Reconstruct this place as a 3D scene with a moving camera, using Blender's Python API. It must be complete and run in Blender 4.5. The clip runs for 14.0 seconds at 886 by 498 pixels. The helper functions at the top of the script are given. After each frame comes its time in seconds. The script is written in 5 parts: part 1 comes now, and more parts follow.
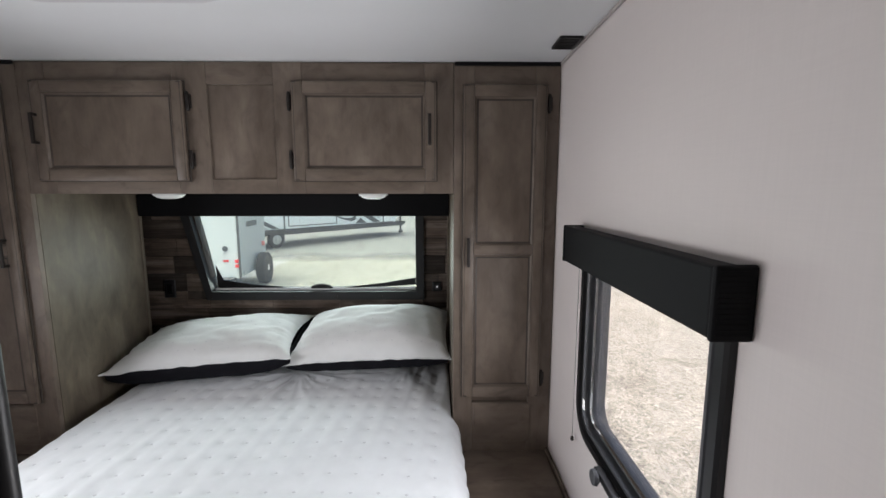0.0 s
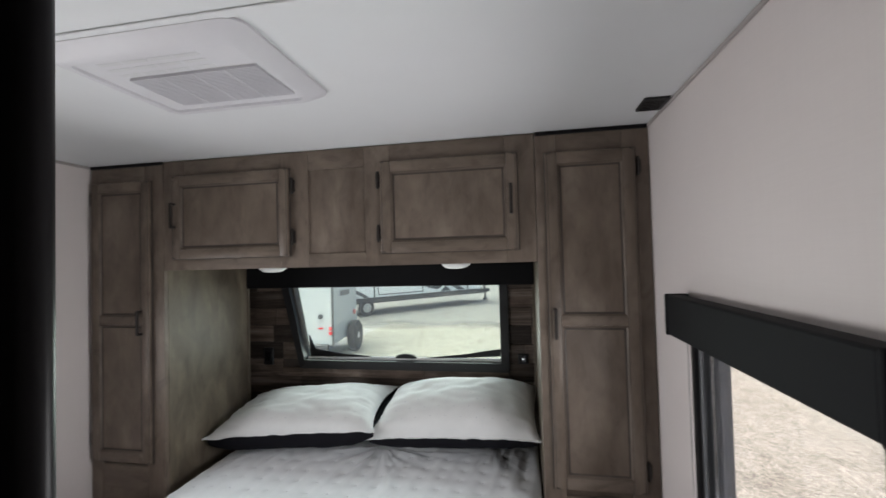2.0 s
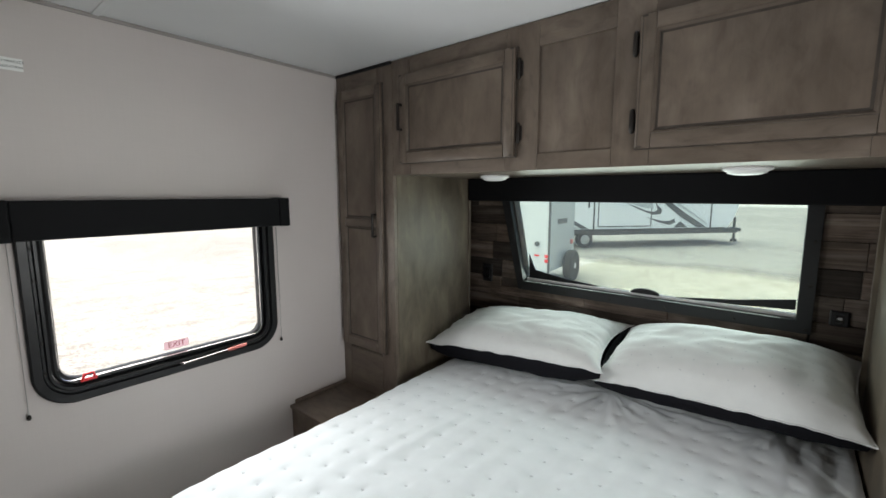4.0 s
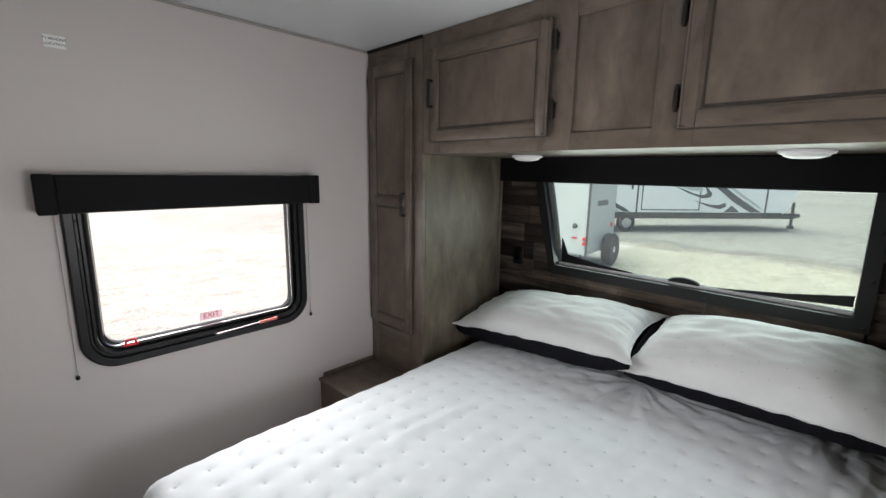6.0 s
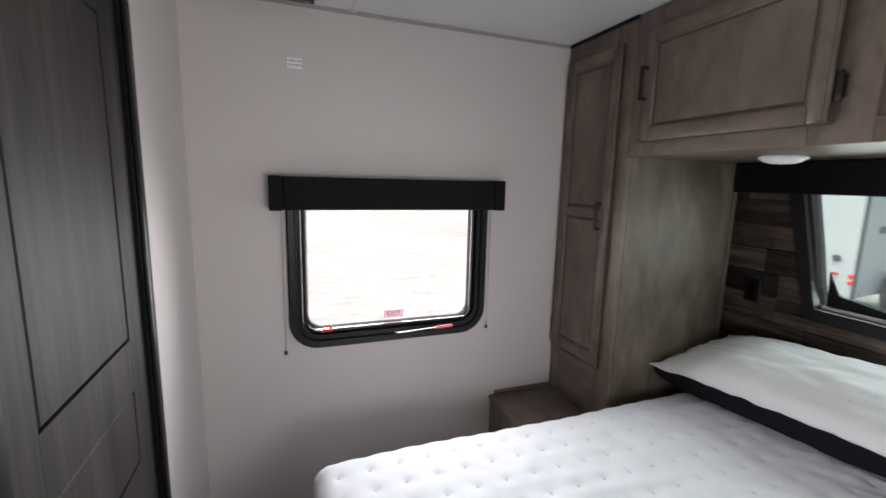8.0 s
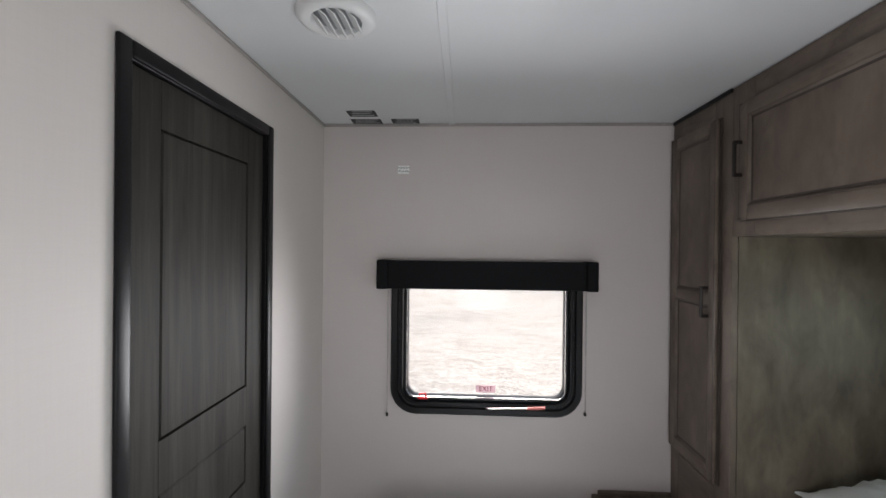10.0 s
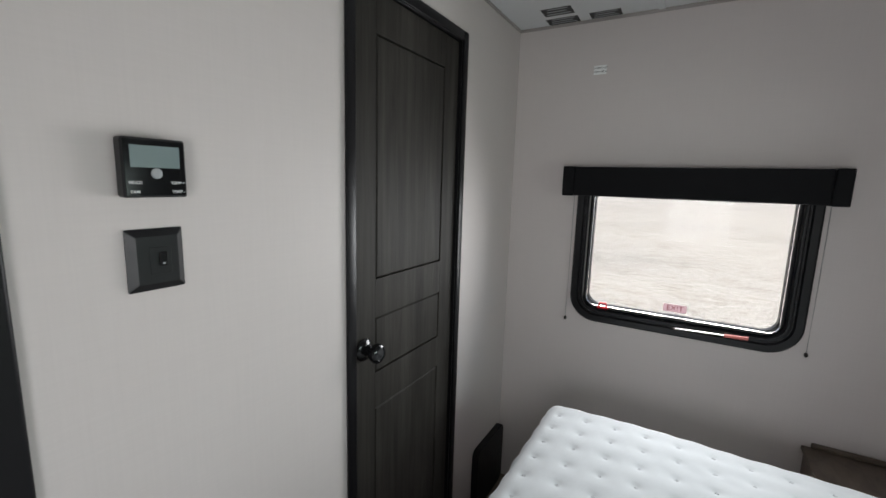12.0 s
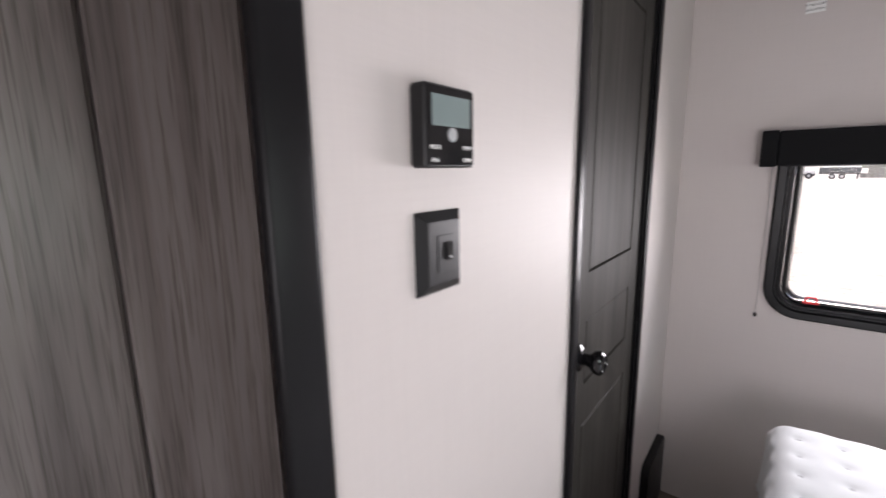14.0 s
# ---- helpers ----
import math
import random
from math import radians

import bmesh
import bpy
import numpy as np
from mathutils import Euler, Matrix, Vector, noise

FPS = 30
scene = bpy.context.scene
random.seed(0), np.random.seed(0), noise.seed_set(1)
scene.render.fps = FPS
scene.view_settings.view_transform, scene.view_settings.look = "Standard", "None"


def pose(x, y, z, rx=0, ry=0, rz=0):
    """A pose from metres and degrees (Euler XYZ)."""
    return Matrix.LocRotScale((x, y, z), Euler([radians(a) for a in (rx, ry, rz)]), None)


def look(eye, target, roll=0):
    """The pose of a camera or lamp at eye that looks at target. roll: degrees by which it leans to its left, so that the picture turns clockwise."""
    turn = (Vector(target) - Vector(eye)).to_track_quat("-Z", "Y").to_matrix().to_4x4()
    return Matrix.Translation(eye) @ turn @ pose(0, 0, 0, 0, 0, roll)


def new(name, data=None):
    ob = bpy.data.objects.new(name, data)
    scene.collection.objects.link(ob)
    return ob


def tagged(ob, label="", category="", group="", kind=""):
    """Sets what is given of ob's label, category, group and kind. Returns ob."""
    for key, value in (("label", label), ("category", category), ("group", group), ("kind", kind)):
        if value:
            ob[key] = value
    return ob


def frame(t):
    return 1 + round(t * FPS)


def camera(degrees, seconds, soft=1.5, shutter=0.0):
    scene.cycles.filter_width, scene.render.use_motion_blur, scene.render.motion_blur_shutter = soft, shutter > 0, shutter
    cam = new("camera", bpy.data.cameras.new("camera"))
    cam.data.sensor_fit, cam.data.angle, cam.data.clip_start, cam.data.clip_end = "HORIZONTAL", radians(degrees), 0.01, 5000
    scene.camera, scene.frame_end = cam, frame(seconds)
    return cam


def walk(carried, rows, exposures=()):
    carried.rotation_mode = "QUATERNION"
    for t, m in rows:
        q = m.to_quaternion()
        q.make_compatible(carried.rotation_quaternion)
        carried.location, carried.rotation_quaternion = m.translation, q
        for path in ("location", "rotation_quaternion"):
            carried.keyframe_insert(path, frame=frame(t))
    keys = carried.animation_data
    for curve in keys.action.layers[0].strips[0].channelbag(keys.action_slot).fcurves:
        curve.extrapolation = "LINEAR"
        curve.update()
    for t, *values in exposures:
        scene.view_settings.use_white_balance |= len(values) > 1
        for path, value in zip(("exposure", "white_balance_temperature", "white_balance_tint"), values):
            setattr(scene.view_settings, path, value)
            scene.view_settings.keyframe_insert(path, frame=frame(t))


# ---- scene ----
cam = camera(92.6, 14.0, shutter=0.3)
PATH = [
    (0, (0.007, 0.1, 1.485), (0.033, 2.082, 1.216), -0.0),
    (0.5, (0.001, 0.097, 1.489), (0.036, 2.085, 1.275), 0.0),
    (1, (0.0, 0.078, 1.508), (-0.054, 2.077, 1.527), -0.8),
    (1.5, (0.006, 0.088, 1.512), (-0.12, 2.084, 1.55), -1.4),
    (2, (0.012, 0.131, 1.492), (-0.353, 2.097, 1.544), -1.5),
    (2.5, (-0.023, 0.193, 1.46), (-0.726, 2.065, 1.442), -1.5),
    (3, (-0.08, 0.24, 1.437), (-0.884, 2.068, 1.342), -1.5),
    (3.5, (-0.128, 0.336, 1.408), (-1.142, 2.048, 1.21), -1.0),
    (4, (-0.163, 0.401, 1.4), (-1.417, 1.937, 1.14), 0.0),
    (6.5, (-0.155, 0.454, 1.406), (-1.557, 1.834, 1.041), 1.3),
    (7, (-0.205, 0.474, 1.372), (-1.703, 1.756, 1.036), 2.6),
    (7.5, (-0.271, 0.513, 1.346), (-1.955, 1.54, 1.015), 2.9),
    (8, (-0.282, 0.558, 1.377), (-2.134, 1.243, 1.06), 1.4),
    (8.2, (-0.27, 0.603, 1.387), (-2.17, 1.151, 1.091), 1.6),
    (10.3, (-0.112, 0.894, 1.438), (-2.098, 0.659, 1.459), 0.4),
    (10.5, (-0.112, 0.933, 1.441), (-2.079, 0.575, 1.468), 0.4),
    (11, (-0.105, 0.985, 1.396), (-1.977, 0.282, 1.348), 0.9),
    (11.5, (-0.086, 0.972, 1.344), (-1.869, 0.098, 1.102), 1.4),
    (12, (-0.057, 0.955, 1.309), (-1.767, -0.032, 0.992), 1.7),
    (12.5, (-0.05, 0.95, 1.286), (-1.736, -0.066, 0.936), 2.0),
    (13, (-0.044, 0.916, 1.257), (-1.699, -0.143, 0.885), 1.9),
    (13.5, (-0.029, 0.786, 1.244), (-1.619, -0.366, 0.865), 2.0),
    (14, (-0.014, 0.562, 1.27), (-1.557, -0.658, 0.907), -0.9),
]
walk(cam, [(t, look(eye, target, roll)) for t, eye, target, roll in PATH], [(0, 2.29, 6450, 10), (0.5, 2.29, 6450, 11), (1.5, 2.30, 6450, 10), (2, 2.22, 6500, 9), (3, 2.66, 6500, 6), (3.5, 2.42, 6500, 4), (4, 2.24, 6500, 3), (6.5, 2.2, 6500, 9), (8, 2.2, 6450, 12), (10.5, 1.98, 6400, 8), (11, 2.04, 6400, 8), (12, 1.78, 6380, 5), (12.5, 1.9, 6380, 5), (13.5, 2.08, 6420, 9), (14, 2.36, 6580, 16)])

# ---- light ----
world = bpy.data.worlds.new("sky")
scene.world = world
world.use_nodes = True
wn = world.node_tree
sky = wn.nodes.new("ShaderNodeTexSky")
sky.sky_type = 'NISHITA'
sky.sun_disc = False
sky.sun_elevation = radians(74)
sky.sun_rotation = radians(235)
sky.air_density = 0.7
sky.dust_density = 9.0
sky.ozone_density = 1.0
wn.nodes["Background"].inputs["Strength"].default_value = 0.08
wn.links.new(sky.outputs[0], wn.nodes["Background"].inputs["Color"])

sun = new("sun", bpy.data.lights.new("sun", 'SUN'))
sun.data.energy = 0.5
sun.data.angle = radians(35)
sun.data.color = (1.0, 0.985, 0.96)
sun.matrix_world = look((-7, -5, 30), (0, 0, 0))


def daylight(name, at, to, wide, high, watts, tint, spread):
    """Skylight that comes in through a window opening."""
    lamp = new(name, bpy.data.lights.new(name, 'AREA'))
    lamp.data.shape = 'RECTANGLE'
    lamp.data.size, lamp.data.size_y = wide, high
    lamp.data.energy = watts
    lamp.data.color = tint
    lamp.data.spread = radians(spread)
    lamp.matrix_world = look(at, to)
    return lamp


daylight("daylight_west", (-1.8765, 0.94, 1.06), (0, 0.94, 1.06), 0.60, 0.44, 2.02, (1.0, 0.99, 1.02), 128)
daylight("daylight_east", (0.4665, 1.03, 1.06), (-1, 1.03, 1.06), 0.46, 0.44, 1.35, (1.0, 0.99, 1.02), 150)
daylight("daylight_north", (-0.7, 2.40, 1.13), (-0.7, 0, 0.75), 1.08, 0.36, 0.74, (0.87, 1.0, 0.94), 118)

# ---- materials ----
def material(name):
    m = bpy.data.materials.new(name)
    m.use_nodes = True
    t = m.node_tree
    return m, t, t.nodes["Principled BSDF"]


def link(t, a, b):
    t.links.new(a, b)


def coords(t, scale=(1, 1, 1)):
    tc = t.nodes.new("ShaderNodeTexCoord")
    mp = t.nodes.new("ShaderNodeMapping")
    mp.inputs["Scale"].default_value = scale
    link(t, tc.outputs["Object"], mp.inputs["Vector"])
    return mp.outputs["Vector"]


def noise_tex(t, vec, scale, detail=4, rough=0.55, distort=0.0):
    n = t.nodes.new("ShaderNodeTexNoise")
    n.inputs["Scale"].default_value = scale
    n.inputs["Detail"].default_value = detail
    n.inputs["Roughness"].default_value = rough
    n.inputs["Distortion"].default_value = distort
    link(t, vec, n.inputs["Vector"])
    return n.outputs["Fac"]


def ramp(t, fac, stops):
    r = t.nodes.new("ShaderNodeValToRGB")
    els = r.color_ramp.elements
    while len(els) < len(stops):
        els.new(0.5)
    for e, (p, c) in zip(els, stops):
        e.position = p
        e.color = (*c, 1)
    link(t, fac, r.inputs["Fac"])
    return r.outputs["Color"]


def mixed(t, a, b, fac, mode='MIX'):
    m = t.nodes.new("ShaderNodeMix")
    m.data_type = 'RGBA'
    m.blend_type = mode
    if isinstance(fac, float):
        m.inputs["Factor"].default_value = fac
    else:
        link(t, fac, m.inputs["Factor"])
    link(t, a, m.inputs["A"])
    link(t, b, m.inputs["B"])
    return m.outputs["Result"]


def bump(t, shader, height, strength, dist=0.002):
    b = t.nodes.new("ShaderNodeBump")
    b.inputs["Strength"].default_value = strength
    b.inputs["Distance"].default_value = dist
    link(t, height, b.inputs["Height"])
    link(t, b.outputs["Normal"], shader.inputs["Normal"])


def plain(name, color, rough=0.5, metal=0.0, vary=0.12, scale=9.0, grain=160.0, relief=0.08, coat=0.0, specular=0.5):
    """Painted, moulded or metal surface with faint mottling and fine relief."""
    m, t, s = material(name)
    v = coords(t)
    lo = tuple(c * (1 - vary) for c in color)
    hi = tuple(min(1, c * (1 + vary)) for c in color)
    link(t, ramp(t, noise_tex(t, v, scale, 5), [(0.3, lo), (0.7, hi)]), s.inputs["Base Color"])
    rr = t.nodes.new("ShaderNodeMapRange")
    rr.inputs["To Min"].default_value = max(0.03, rough - 0.07)
    rr.inputs["To Max"].default_value = min(1, rough + 0.07)
    link(t, noise_tex(t, v, scale * 3, 4), rr.inputs["Value"])
    link(t, rr.outputs["Result"], s.inputs["Roughness"])
    s.inputs["Metallic"].default_value = metal
    s.inputs["Coat Weight"].default_value = coat
    s.inputs["Specular IOR Level"].default_value = specular
    if relief:
        bump(t, s, noise_tex(t, v, grain, 3), relief, 0.001)
    return m


def wood(name, dark, mid, light, axis='z', rough=0.42, grain=1.0, cloud=0.5, piece=0.0, specular=0.4, pores=0.45, mottle=0.0):
    """Stained timber: long grain along one axis, cloudy stain, pores."""
    m, t, s = material(name)
    st = {'x': (1.2, 22, 22), 'y': (22, 1.2, 22), 'z': (22, 22, 1.2)}[axis]
    fine = {'x': (6, 220, 220), 'y': (220, 6, 220), 'z': (220, 220, 6)}[axis]
    soft = {'x': (4.0, 9, 9), 'y': (9, 4.0, 9), 'z': (9, 9, 4.0)}[axis]
    streak = noise_tex(t, coords(t, st), 1.0 * grain, 6, 0.6, 0.6)
    pore = noise_tex(t, coords(t, fine), 1.0, 3, 0.6)
    blot = noise_tex(t, coords(t, soft), 1.0, 4, 0.55, 0.3)
    c1 = ramp(t, streak, [(0.28, dark), (0.5, mid), (0.74, light)])
    c2 = ramp(t, blot, [(0.3, dark), (0.55, mid), (0.75, light)])
    c = mixed(t, c1, c2, cloud)
    p = ramp(t, pore, [(0.34, (0.55, 0.53, 0.5)), (0.5, (1, 1, 1))])
    c = mixed(t, c, p, pores, 'MULTIPLY')
    if mottle:
        fig = noise_tex(t, coords(t, {'x': (9, 17, 17), 'y': (17, 9, 17), 'z': (17, 17, 9)}[axis]), 1.0, 5, 0.62, 0.9)
        c = mixed(t, c, ramp(t, fig, [(0.34, (0.56, 0.54, 0.53)), (0.47, (0.92, 0.92, 0.92)), (0.58, (1.02, 1.02, 1.02)), (0.70, (1.22, 1.2, 1.18))]), mottle, 'MULTIPLY')
    if piece:
        info = t.nodes.new("ShaderNodeObjectInfo")
        r = ramp(t, info.outputs["Random"], [(0.0, (1 - piece,) * 3), (0.5, (1, 0.97, 0.94)), (1.0, (1 + piece * 0.5, 1 + piece * 0.42, 1 + piece * 0.36))])
        c = mixed(t, c, r, 1.0, 'MULTIPLY')
    link(t, c, s.inputs["Base Color"])
    rr = t.nodes.new("ShaderNodeMapRange")
    rr.inputs["To Min"].default_value = rough - 0.08
    rr.inputs["To Max"].default_value = rough + 0.12
    link(t, blot, rr.inputs["Value"])
    link(t, rr.outputs["Result"], s.inputs["Roughness"])
    s.inputs["Specular IOR Level"].default_value = specular
    bump(t, s, streak, 0.12, 0.0015)
    return m


def wall_paper(name, color):
    """Vinyl wall covering with a faint crossed linen weave."""
    m, t, s = material(name)
    a = noise_tex(t, coords(t, (260, 260, 7)), 1.0, 3, 0.6)
    b = noise_tex(t, coords(t, (9, 9, 300)), 1.0, 3, 0.6)
    big = noise_tex(t, coords(t), 1.3, 4, 0.5)
    weave = t.nodes.new("ShaderNodeMath")
    weave.operation = 'ADD'
    link(t, a, weave.inputs[0])
    link(t, b, weave.inputs[1])
    half = t.nodes.new("ShaderNodeMath")
    half.operation = 'MULTIPLY'
    half.inputs[1].default_value = 0.5
    link(t, weave.outputs[0], half.inputs[0])
    lo = tuple(c * 0.983 for c in color)
    hi = tuple(min(1, c * 1.012) for c in color)
    c = ramp(t, half.outputs[0], [(0.36, lo), (0.62, hi)])
    g = ramp(t, big, [(0.3, (0.96, 0.96, 0.96)), (0.7, (1, 1, 1))])
    link(t, mixed(t, c, g, 1.0, 'MULTIPLY'), s.inputs["Base Color"])
    s.inputs["Roughness"].default_value = 0.55
    s.inputs["Specular IOR Level"].default_value = 0.35
    bump(t, s, half.outputs[0], 0.04, 0.0005)
    return m


def cloth(name, color, weave=900.0, rough=0.9, sheen=0.3):
    m, t, s = material(name)
    v = coords(t)
    f = noise_tex(t, v, weave, 2)
    w = noise_tex(t, v, 14, 4)
    lo = tuple(c * 0.93 for c in color)
    c = ramp(t, w, [(0.3, lo), (0.7, color)])
    link(t, c, s.inputs["Base Color"])
    s.inputs["Roughness"].default_value = rough
    s.inputs["Sheen Weight"].default_value = sheen
    s.inputs["Specular IOR Level"].default_value = 0.15
    bump(t, s, f, 0.15, 0.0008)
    return m


def glass(name, tint, rough=0.0, haze=0.0):
    """Thin window pane: clear with a tint, a real reflection and a pale translucent film that lays glare haze over the
    view.
    """
    m, t, s = material(name)
    out = t.nodes["Material Output"]
    tr = t.nodes.new("ShaderNodeBsdfTransparent")
    tr.inputs["Color"].default_value = (*tint, 1)
    gl = t.nodes.new("ShaderNodeBsdfGlossy")
    gl.inputs["Roughness"].default_value = rough
    lw = t.nodes.new("ShaderNodeLayerWeight")
    lw.inputs["Blend"].default_value = 0.5
    p5 = t.nodes.new("ShaderNodeMath")
    p5.operation = 'POWER'
    p5.inputs[1].default_value = 5.0
    link(t, lw.outputs["Facing"], p5.inputs[0])
    fr = t.nodes.new("ShaderNodeMath")
    fr.operation = 'MULTIPLY_ADD'
    fr.inputs[1].default_value = 0.6
    fr.inputs[2].default_value = 0.006
    link(t, p5.outputs[0], fr.inputs[0])
    mx = t.nodes.new("ShaderNodeMixShader")
    link(t, fr.outputs[0], mx.inputs[0])
    link(t, tr.outputs[0], mx.inputs[1])
    link(t, gl.outputs[0], mx.inputs[2])
    # translucent film that stands in for the glare veil on the pane
    film = t.nodes.new("ShaderNodeBsdfTranslucent")
    film.inputs["Color"].default_value = (0.86, 0.90, 0.89, 1)
    amount = t.nodes.new("ShaderNodeMapRange")
    amount.inputs["To Min"].default_value = haze * 0.6
    amount.inputs["To Max"].default_value = haze * 1.4
    link(t, noise_tex(t, coords(t), 3.5, 5, 0.6), amount.inputs["Value"])
    veil = t.nodes.new("ShaderNodeMixShader")
    link(t, amount.outputs["Result"], veil.inputs[0])
    link(t, mx.outputs[0], veil.inputs[1])
    link(t, film.outputs[0], veil.inputs[2])
    link(t, veil.outputs[0], out.inputs["Surface"])
    return m


def gravel_mat(name, lo, mid_, hi, scale=26.0, worn=0.82):
    """Loose stones: small voronoi chips, finer grit, soft large patches."""
    m, t, s = material(name)
    v = coords(t)
    vo = t.nodes.new("ShaderNodeTexVoronoi")
    vo.inputs["Scale"].default_value = scale
    link(t, v, vo.inputs["Vector"])
    big = noise_tex(t, v, 0.12, 5, 0.6)
    mid = noise_tex(t, v, 7.0, 6, 0.75)
    stone = ramp(t, vo.outputs["Color"], [(0.1, lo), (0.5, mid_), (0.95, hi)])
    patch = ramp(t, big, [(0.34, (worn, worn, worn * 0.99)), (0.56, (1.0, 0.99, 0.96))])
    dirt = ramp(t, mid, [(0.33, (0.84, 0.82, 0.79)), (0.55, (1, 1, 1))])
    straw = ramp(t, noise_tex(t, coords(t, (2.2, 0.8, 1)), 1.6, 8, 0.78, 0.5), [(0.36, (0.50, 0.455, 0.40)), (0.49, (0.93, 0.91, 0.88)), (0.62, (1.06, 1.055, 1.05))])
    c = mixed(t, mixed(t, stone, patch, 1.0, 'MULTIPLY'), straw, 0.6, 'MULTIPLY')
    link(t, mixed(t, c, dirt, 1.0, 'MULTIPLY'), s.inputs["Base Color"])
    s.inputs["Roughness"].default_value = 0.95
    bump(t, s, vo.outputs["Distance"], 0.5, 0.02)
    return m


M_WALL = wall_paper("wall_vinyl", (0.645, 0.592, 0.572))
M_CEIL = plain("ceiling_panel", (0.73, 0.742, 0.752), 0.45, vary=0.02, scale=3, grain=500, relief=0.05)
M_FLOOR = wood("floor_vinyl_wood", (0.10, 0.075, 0.06), (0.17, 0.135, 0.11), (0.24, 0.2, 0.17), 'y', 0.4)
W_D, W_M, W_L = (0.088, 0.066, 0.050), (0.154, 0.120, 0.094), (0.220, 0.178, 0.144)
M_WOOD = wood("stained_maple", W_D, W_M, W_L, 'z', 0.42, grain=0.6, cloud=0.72, pores=0.15, mottle=0.6)
M_WOODX = wood("stained_maple_cross", W_D, W_M, W_L, 'x', 0.42, grain=0.6, cloud=0.72, pores=0.15, mottle=0.6)
M_PANEL = wood("stained_maple_panel", W_D, W_M, W_L, 'z', 0.36, grain=0.35, cloud=0.85, pores=0.10, mottle=0.4)
M_SIDE = wood("wood_print_panel", (0.062, 0.049, 0.035), (0.142, 0.116, 0.084), (0.24, 0.204, 0.154), 'z', 0.45, grain=0.4, cloud=0.85, pores=0.12, mottle=0.4)
M_GLAZE = plain("dark_glaze", (0.05, 0.038, 0.03), 0.5, vary=0.25, scale=30)
M_MOULD = wood("dark_glazed_moulding", (0.062, 0.047, 0.037), (0.118, 0.091, 0.071), (0.175, 0.14, 0.113), 'x', 0.42, grain=0.6, cloud=0.7, pores=0.1)
M_PLANK = wood("reclaimed_plank", (0.022, 0.016, 0.013), (0.125, 0.097, 0.080), (0.36, 0.31, 0.275), 'x', 0.6, grain=1.3, cloud=0.45, piece=0.72, specular=0.2, pores=0.7, mottle=0.6)
M_DOOR = wood("dark_grey_wood_door", (0.017, 0.0155, 0.0135), (0.038, 0.0345, 0.0305), (0.068, 0.062, 0.055), 'z', 0.6, grain=1.3, cloud=0.35, specular=0.15)
M_BEDDOOR = wood("grey_brown_wood_door", (0.085, 0.069, 0.063), (0.25, 0.218, 0.205), (0.37, 0.335, 0.322), 'z', 0.34, grain=0.8, cloud=0.12, pores=0.9, specular=0.6)
M_TRIM = plain("dark_door_trim", (0.0085, 0.008, 0.009), 0.36, vary=0.1, relief=0.03, specular=0.20)
M_BLACK = plain("black_plastic", (0.009, 0.009, 0.010), 0.38, vary=0.12, relief=0.06, specular=0.35)
M_GLOSS = plain("gloss_black", (0.008, 0.008, 0.009), 0.12, vary=0.1, relief=0.0)
M_IRON = plain("oil_rubbed_bronze", (0.018, 0.014, 0.012), 0.4, metal=0.3, vary=0.2, relief=0.05)
M_FRAME = plain("window_frame_black", (0.008, 0.008, 0.009), 0.33, vary=0.15, relief=0.06, specular=0.35)
M_SASH = plain("window_sash_grey", (0.055, 0.057, 0.062), 0.4, vary=0.1, relief=0.03)
M_TRIMSTRIP = plain("ceiling_trim_strip", (0.36, 0.33, 0.315), 0.5, vary=0.06)
M_FGREY = plain("window_frame_grey", (0.010, 0.0105, 0.012), 0.5, vary=0.1, relief=0.04)
M_VALANCE = cloth("black_valance_vinyl", (0.006, 0.006, 0.007), 300, 0.7, 0.0)
M_WHITE = plain("white_plastic", (0.78, 0.78, 0.78), 0.4, vary=0.03, relief=0.02)
M_CHROME = plain("chrome", (0.75, 0.75, 0.76), 0.15, metal=1.0, vary=0.05, relief=0.0)
M_RED = plain("red_plastic", (0.75, 0.03, 0.04), 0.35, vary=0.08)
M_PINK = plain("faded_red_plastic", (0.72, 0.22, 0.2), 0.4, vary=0.08)
M_PAPER = plain("white_label", (0.88, 0.88, 0.87), 0.6, vary=0.03)
M_INK = plain("black_ink", (0.03, 0.03, 0.03), 0.6)
M_REDINK = plain("red_ink", (0.26, 0.03, 0.05), 0.6)
M_EXITBG, _t, _s = material("pink_see_through_label")
_tl = _t.nodes.new("ShaderNodeBsdfTranslucent")
link(_t, ramp(_t, noise_tex(_t, coords(_t), 40, 3), [(0.3, (0.74, 0.60, 0.63)), (0.7, (0.79, 0.66, 0.69))]), _tl.inputs["Color"])
link(_t, _tl.outputs[0], _t.nodes["Material Output"].inputs["Surface"])
M_LOUVRE = plain("louvre_plastic", (0.58, 0.572, 0.605), 0.5, vary=0.03, relief=0.02)
M_ACWHITE = plain("air_conditioner_plastic", (0.63, 0.625, 0.65), 0.5, vary=0.03, relief=0.02)
M_QUILT = cloth("white_quilt", (0.735, 0.755, 0.77), 700, 0.85, 0.25)
M_PILLOW = cloth("white_pillowcase", (0.73, 0.735, 0.725), 800, 0.85, 0.25)
M_PILDARK = cloth("dark_pillow_underside", (0.008, 0.008, 0.011), 800, 0.9, 0.0)
M_MATTRESS = cloth("grey_mattress_side", (0.42, 0.41, 0.40), 500, 0.9, 0.2)
M_GREYMARK = plain("grey_thread", (0.55, 0.56, 0.58), 0.9)
M_LCD = plain("lcd_screen", (0.20, 0.25, 0.25), 0.18, vary=0.06, relief=0.0)
M_BUTTON = plain("grey_button", (0.35, 0.36, 0.37), 0.4)
